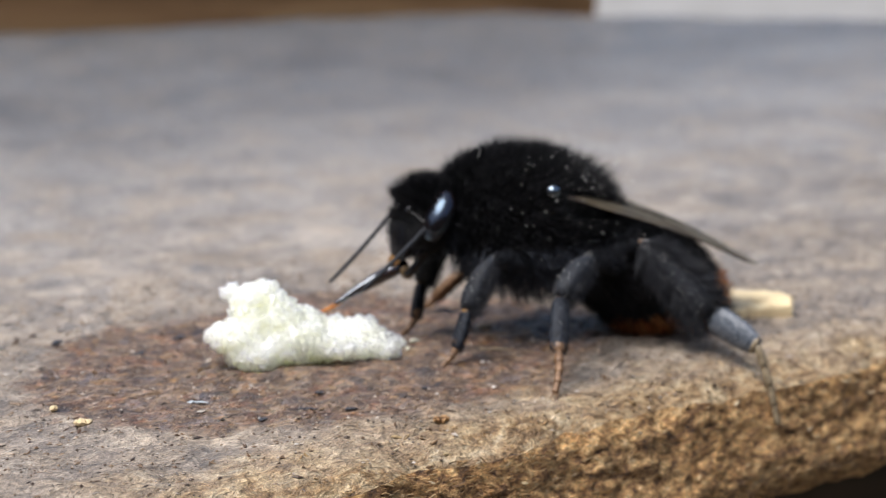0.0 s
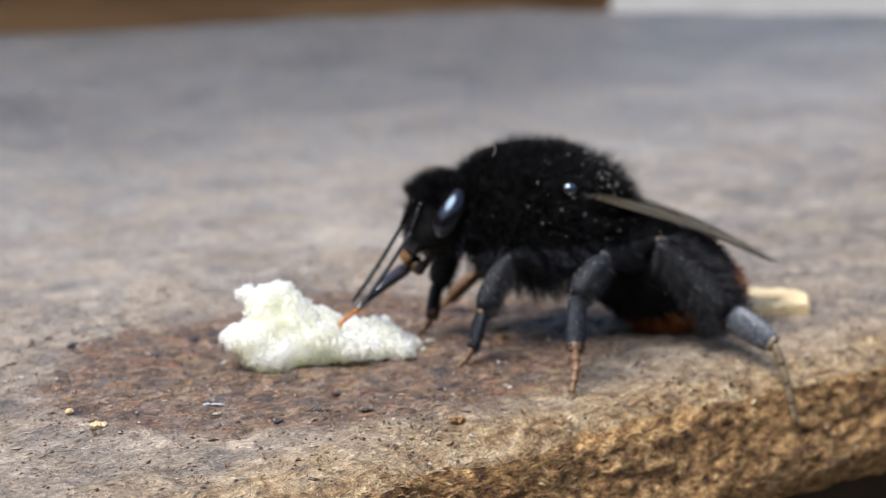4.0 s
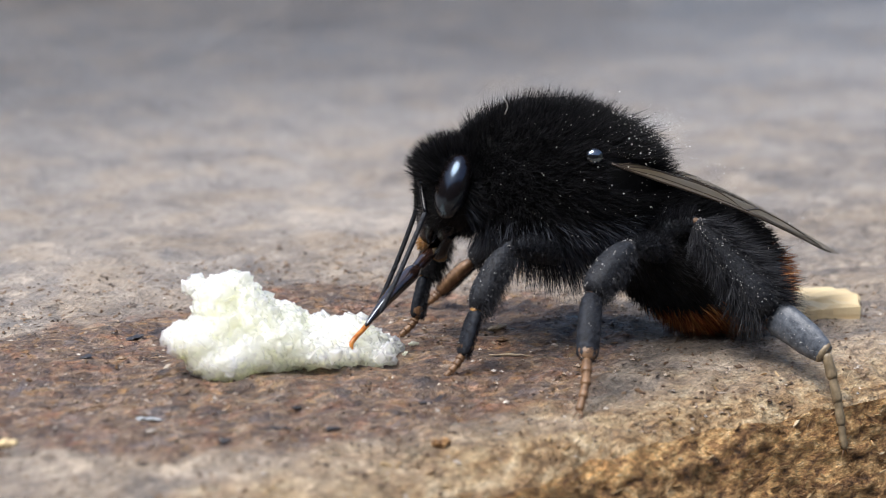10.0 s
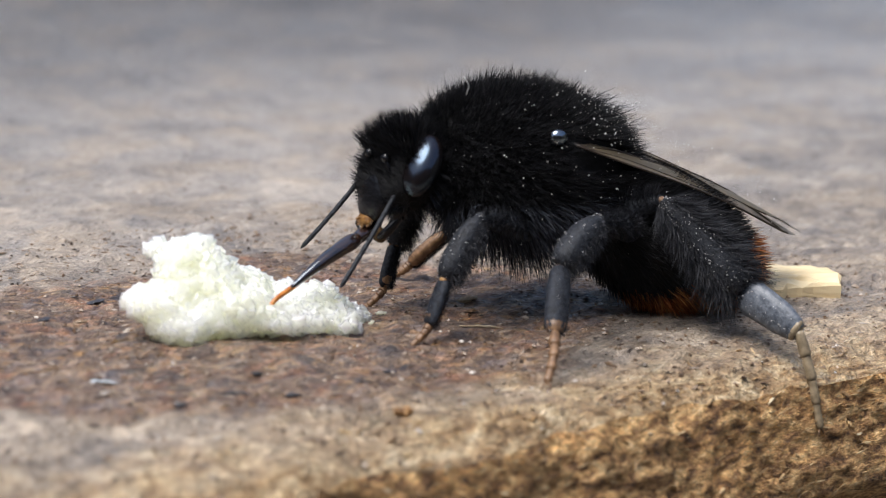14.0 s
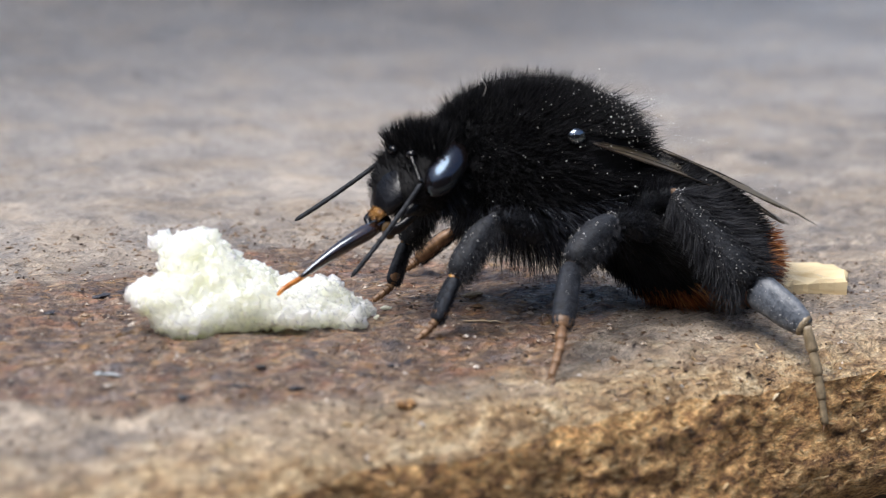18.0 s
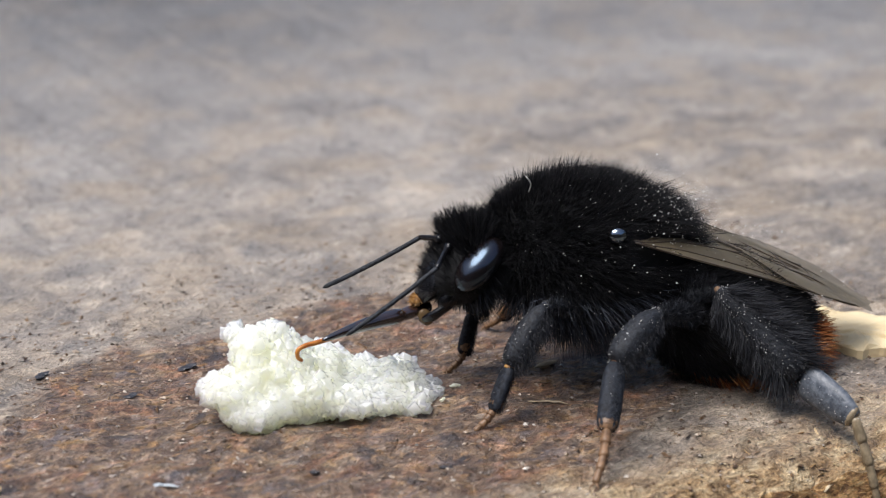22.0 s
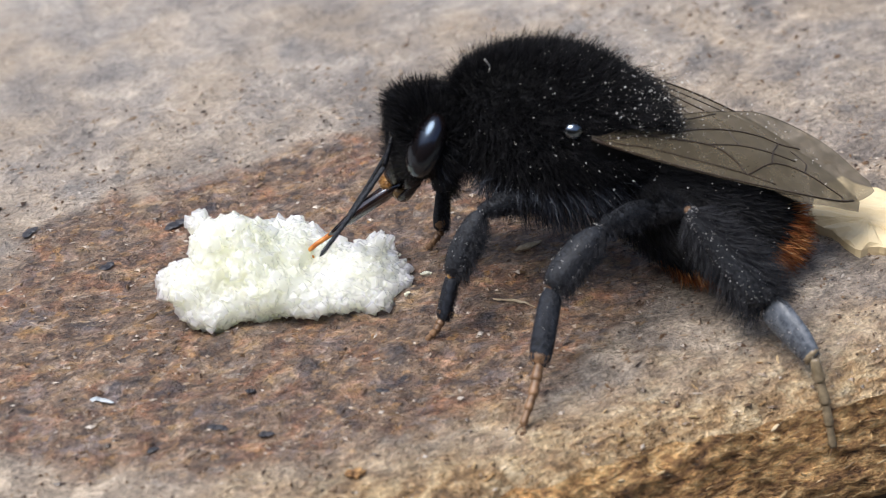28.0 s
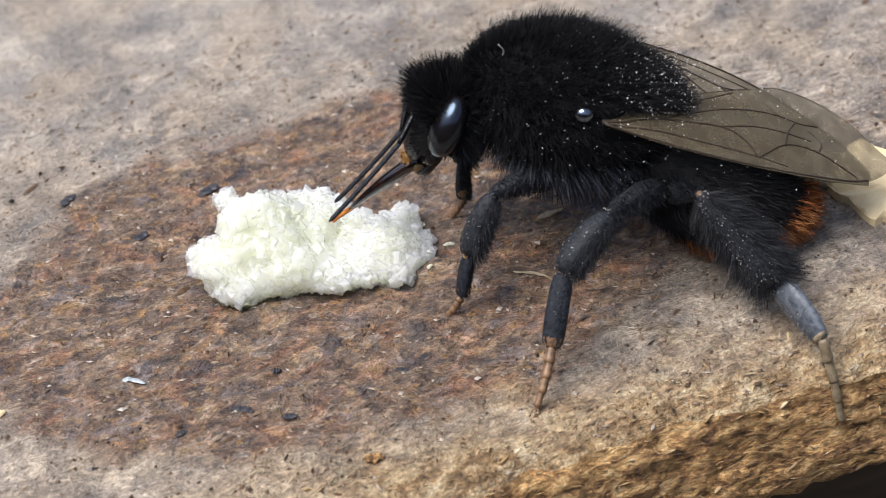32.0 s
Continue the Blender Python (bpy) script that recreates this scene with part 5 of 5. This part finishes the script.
# the head and mouth parts: seconds, the neck's place in millimetres, the head's yaw and pitch, then the directions (sideways and upward
# degrees, seen from the head) of left scape, left flagellum, right scape, right flagellum and proboscis, and how far the tongue reaches
FEED = [
    (0, 10.36, 9.22, 7.24, 16.4, 6.0, -112.6, -22.5, -5.9, -45.9, 107.7, -25.5, 20.7, -57.9, 5.3, -31.7, 5.37),
    (1, 10.59, 9.23, 7.33, 15.1, 8.9, -133.8, -42.6, -32.4, -49.4, 109.8, -58.6, 23.2, -66.1, -25.8, -34.2, 5.96),
    (2, 10.31, 9.15, 7.07, 16.5, 12.3, -119.2, -23.5, -7.3, -56.2, 100.4, -37.7, 31.5, -68.0, 3.7, -41.8, 5.17),
    (3, 10.33, 9.21, 6.94, 7.0, 16.7, -77.9, -70.4, -22.7, -38.0, 81.9, -50.6, 21.4, -63.8, -24.6, -25.9, 6.77),
    (3.5, 10.29, 9.21, 7.17, 8.8, 10.6, -31.8, -67.8, -27.8, -52.0, 44.8, -73.9, 40.1, -67.7, -28.3, -29.3, 6.23),
    (5.5, 10.74, 9.26, 7.59, 9.5, 3.9, -66.7, -62.9, -23.8, -52.6, 57.2, -71.6, 37.8, -66.6, -11.5, -31.5, 5.62),
    (6, 10.72, 9.21, 7.55, 6.9, 8.8, -53.3, -61.2, -22.6, -47.5, 67.7, -56.6, 24.1, -63.5, -27.5, -23.9, 7.26),
    (6.5, 10.53, 9.23, 7.60, 7.4, 7.0, -41.9, -73.4, -27.2, -51.6, 20.3, -77.7, 39.4, -69.1, -23.1, -26.8, 6.54),
    (7, 10.82, 9.32, 8.14, 9.0, -3.2, -87.0, 4.1, -11.5, -57.6, 38.3, -63.2, 20.7, -63.1, -30.0, -20.6, 7.25),
    (7.5, 10.82, 9.27, 7.74, 8.6, 5.3, -101.4, -40.6, -26.0, -60.1, 65.0, -70.1, 22.0, -72.7, -36.5, -29.9, 7.05),
    (8, 10.83, 9.23, 7.93, 12.1, 1.7, -92.7, -2.4, -7.0, -65.5, 57.1, -72.8, 34.0, -72.3, -28.6, -26.7, 7.05),
    (8.5, 11.04, 9.31, 7.83, 5.5, 3.9, -72.8, -44.8, -35.0, -58.3, 40.2, -67.1, 22.9, -71.0, -18.4, -32.1, 6.05),
    (9, 10.73, 9.23, 7.73, 6.5, 6.0, -39.8, -51.5, -23.3, -48.6, 78.2, -74.7, 28.9, -57.7, -24.5, -24.4, 7.01),
    (9.5, 11.18, 9.22, 8.00, -3.7, -2.5, -61.2, -52.0, -44.3, -52.9, 38.2, -80.0, 13.9, -70.3, -45.6, -25.0, 6.53),
    (10, 11.51, 9.15, 8.19, -2.7, -9.1, -83.2, -43.9, -34.5, -50.4, 71.1, -75.1, 4.3, -64.5, -43.2, -20.2, 7.11),
    (10.5, 11.42, 9.21, 8.20, 1.3, -1.7, -62.3, -66.0, -31.4, -48.4, 110.7, -67.0, 8.7, -60.0, -31.1, -27.1, 6.36),
    (11, 10.75, 9.28, 8.11, 14.3, 0.2, -90.1, -19.9, -18.7, -32.0, 111.0, -10.0, 15.6, -34.0, -0.2, -30.1, 5.82),
    (11.5, 10.82, 9.25, 7.37, 18.5, 8.5, -109.2, 12.9, -43.5, -64.5, 114.7, -10.4, 21.1, -44.6, -12.5, -31.5, 6.49),
    (12, 10.61, 9.17, 7.63, 18.0, 3.3, -122.6, -46.5, 13.4, -45.7, 103.4, -30.5, 25.2, -49.2, -5.1, -27.5, 6.09),
    (12.5, 10.69, 9.17, 7.29, 13.8, 7.0, -115.2, -62.5, -4.5, -48.3, 95.2, -13.0, 28.7, -53.5, -5.9, -33.8, 5.63),
    (13, 10.42, 9.12, 7.49, 20.3, 4.4, -96.1, -51.3, 2.0, -42.6, 114.4, 4.9, 20.1, -43.5, 12.4, -31.4, 5.48),
    (13.5, 10.47, 9.21, 6.71, 16.1, 15.8, -118.0, -53.7, -42.3, -51.5, 103.1, -18.7, 18.0, -57.3, -22.8, -37.2, 6.05),
    (14, 10.32, 9.16, 7.11, 25.6, 7.0, -117.5, -57.7, -11.4, -59.7, 140.0, -18.2, 19.6, -59.6, -10.1, -29.6, 6.43),
    (14.5, 10.71, 9.06, 6.53, 30.5, 9.7, -108.0, -50.2, 3.2, -70.7, 132.1, -18.0, 25.0, -65.6, -5.4, -34.3, 6.60),
    (15, 10.75, 8.97, 6.51, 33.0, 9.3, -100.8, -49.0, 18.6, -70.2, 137.7, -23.8, 29.6, -62.7, -6.3, -37.1, 7.70),
    (15.5, 10.91, 8.92, 6.25, 33.6, 15.6, -88.7, -47.7, 35.7, -73.0, 121.9, -11.8, 48.6, -67.0, -2.2, -47.1, 7.30),
    (17.5, 10.78, 8.88, 5.97, 29.4, 24.9, -97.5, -64.8, 12.8, -77.2, 122.3, -1.6, 45.6, -61.5, 7.1, -47.2, 5.91),
    (18, 10.84, 8.88, 6.25, 30.2, 22.7, -100.5, -44.7, 27.9, -75.5, 129.4, -6.0, 43.9, -57.9, 6.8, -48.3, 5.79),
    (18.5, 10.87, 8.93, 5.73, 27.6, 25.7, -123.4, -54.0, -9.6, -78.6, 120.9, 2.2, 43.3, -59.0, -1.5, -45.9, 6.62),
    (19, 10.81, 8.88, 6.23, 40.5, 13.3, -103.2, -15.1, -44.8, -86.2, 147.6, -4.3, 44.1, -67.3, 1.6, -41.5, 7.70),
    (19.5, 11.25, 8.97, 6.32, 31.2, 13.8, -109.5, -60.2, -13.7, -65.7, 127.4, -11.3, 35.0, -60.1, -3.8, -50.2, 6.37),
    (20, 10.86, 8.99, 6.36, 23.0, 12.5, -102.6, 10.9, 3.6, -49.7, 114.6, 20.5, 29.4, -33.1, -15.4, -34.8, 6.68),
    (20.5, 10.80, 8.97, 6.20, 21.0, 17.2, -107.8, -24.5, -11.8, -42.9, 110.7, 8.0, 28.0, -46.5, -21.0, -39.7, 6.11),
    (21, 10.75, 9.00, 6.31, 22.5, 15.5, -54.7, -56.5, -20.8, -49.8, 96.1, -24.7, 42.1, -62.8, -10.4, -35.9, 5.79),
    (21.5, 10.56, 8.98, 6.23, 17.0, 20.4, -82.7, -42.0, -0.6, -44.5, 89.7, -28.5, 32.1, -57.7, -15.7, -31.1, 6.67),
    (22, 10.16, 8.90, 5.92, 15.7, 22.6, -59.3, -32.3, -6.1, -56.2, 83.0, -19.4, 24.2, -53.5, -14.1, -27.2, 6.49),
    (22.5, 9.71, 8.67, 5.66, 20.0, 31.3, -88.5, -47.8, -14.3, -68.0, 105.2, -33.3, 24.3, -57.6, -9.8, -39.6, 6.14),
    (23, 9.59, 8.56, 5.61, 14.4, 25.2, -33.2, -53.7, -33.6, -29.3, 85.4, 11.0, 9.9, -28.6, -21.6, -29.0, 6.65),
    (23.5, 9.64, 8.68, 6.05, 24.9, 21.0, -89.2, -53.5, -23.5, -55.0, 89.5, -52.4, 15.8, -61.3, -9.9, -33.6, 6.45),
    (24, 9.60, 8.60, 6.10, 28.1, 16.8, -89.6, -48.8, -30.5, -55.3, 104.2, -63.3, 14.2, -60.8, -9.8, -39.8, 5.72),
    (24.5, 9.74, 8.58, 6.42, 27.4, 17.3, -82.1, -48.7, -25.1, -51.6, 100.5, -52.4, 10.2, -61.8, -7.4, -40.5, 5.56),
    (26.5, 9.62, 8.36, 6.50, 20.3, 21.7, -46.2, -60.7, -34.6, -40.0, 82.7, -12.5, 14.3, -30.0, -9.8, -32.7, 6.36),
    (27, 9.17, 8.56, 7.07, 19.8, 15.0, -45.7, -57.2, -26.3, -28.0, 88.5, -53.2, 24.0, -53.7, -6.5, -24.4, 6.07),
    (27.5, 9.28, 8.79, 7.40, 19.1, 10.1, -44.4, -54.6, -40.2, -33.9, -63.7, -81.0, 34.1, -67.6, -11.5, -24.3, 5.60),
    (28, 9.52, 8.99, 7.95, 18.2, 1.6, -53.2, -51.7, -41.2, -27.3, -77.8, -72.3, -3.0, -61.7, -1.5, -35.0, 4.99),
    (28.5, 9.39, 9.04, 8.17, 21.2, -1.9, -61.5, -50.8, -45.5, -27.6, -90.0, -51.8, -1.4, -62.3, -17.4, -30.5, 5.05),
    (29, 9.37, 9.12, 8.45, 21.8, -4.4, -65.5, -36.5, -47.7, -23.6, -87.1, -49.6, -0.0, -62.0, -14.0, -28.0, 5.27),
    (30, 9.70, 9.23, 8.64, 22.4, -1.9, -53.5, -44.7, -48.1, -20.7, -72.1, -47.9, -16.3, -60.2, -6.8, -36.5, 5.25),
    (31, 9.76, 9.16, 8.47, 19.4, -0.2, -66.4, -38.0, -44.7, -3.3, -86.8, -59.0, 1.3, -50.7, -13.7, -34.1, 5.41),
    (32, 9.61, 8.98, 8.21, 20.9, 4.2, -38.5, -43.0, -38.6, -17.1, -59.3, -49.0, 7.8, -55.8, 6.4, -40.5, 5.24),
]
# where the left wing's tip lies on the bee as the wing folds in and out: seconds, millimetres
FOLD = [
    (0, 13.8, 1.15, 3.36), (9, 14.0, 0.45, 3.3), (12, 13.86, 0.76, 3.18), (13.5, 13.7, 1.1, 3.1), (15, 13.17, 2.36, 3.0), (18, 12.94, 2.8, 2.96),
    (20, 13.18, 2.35, 3.0), (21.5, 13.5, 1.8, 3.2), (24, 13.8, 1.4, 3.5), (28, 13.84, 1.35, 3.61), (30, 14.04, 0.86, 3.71), (32, 14.04, 0.86, 3.71),
]


def sway(x, y, z, pitch, yaw):
    c = pose(0, 0, 6 * MM)
    return pose(x * MM, y * MM, z * MM) @ BEE @ c @ pose(0, 0, 0, 0, 0, yaw) @ pose(0, 0, 0, 0, pitch, 0) @ c.inverted()


def sway_at(t):
    k = np.array(SWAY)
    return sway(*[float(np.interp(t, k[:, 0], k[:, i])) for i in range(1, 6)])


def aim(root, side, up, slide=0.0):
    """A pose at root whose -z axis points sideways and upwards by the given degrees from straight ahead."""
    a, e = radians(side), radians(up)
    way = Vector((-math.cos(a) * math.cos(e), math.sin(a) * math.cos(e), math.sin(e)))
    turn = way.to_track_quat("-Z", "Y").to_matrix().to_4x4()
    return Matrix.Translation((Vector(root) + way * slide) * MM) @ turn


def motions():
    times = sorted({row[0] for row in SWAY} | {row[0] for row in FEED})
    walk(bee, [(t, sway_at(t)) for t in times])
    for key, ob in LEG_OBJECTS.items():
        foot, hip = Vector(LEGS[key][4]) * MM, Vector(LEGS[key][0]) * MM
        rows = []
        for t in times:
            m = sway_at(t)
            moved = m @ BEE.inverted() @ hip
            turn = (hip - foot).rotation_difference(moved - foot).to_matrix().to_4x4()
            stand = Matrix.Translation(foot) @ turn @ BEE.to_3x3().to_4x4()
            rows.append((t, m.inverted() @ stand))
        walk(ob, rows)
    root, rest = (Vector(p) for p in WINGS["left_wing"])
    walk(LEFT_WING, [(t, Matrix.Translation(root * MM) @ (rest - root).rotation_difference(Vector(tip) - root).to_matrix().to_4x4()) for t, *tip in FOLD])
    heads, tips = [], {k: [] for k in MOUTH}
    for t, x, y, z, yaw, pitch, a, b, c, d, e, f, g, h, i, j, reach in FEED:
        place = pose(x * MM, y * MM, z * MM, 0, 0, 13) @ pose(0, 0, 0, 0, 0, yaw) @ pose(0, 0, 0, 0, pitch, 0)
        heads.append((t, sway_at(t).inverted() @ place))
        for side, s, (a1, e1, a2, e2) in (("left", -1, (a, b, c, d)), ("right", 1, (e, f, g, h))):
            root = Vector((-3.35, s * 0.6, 0.05))
            tips[side, "scape"].append((t, aim(root, a1, e1)))
            p = aim(root, a1, e1, SCAPE - 0.05).translation / MM
            tips[side, "flagellum"].append((t, aim(p, a2, e2)))
        tips["stem"].append((t, aim((-3.0, 0, -3.2), i, j)))
        tips["sheath"].append((t, aim((-3.0, 0, -3.2), i, j, reach - 0.95 - SHEATH)))
        tips["tongue"].append((t, aim((-3.0, 0, -3.2), i, j, reach - TONGUE + 0.35)))
    walk(HEAD_OBJECT, heads)
    for key, rows in tips.items():
        walk(MOUTH[key], rows)


motions()
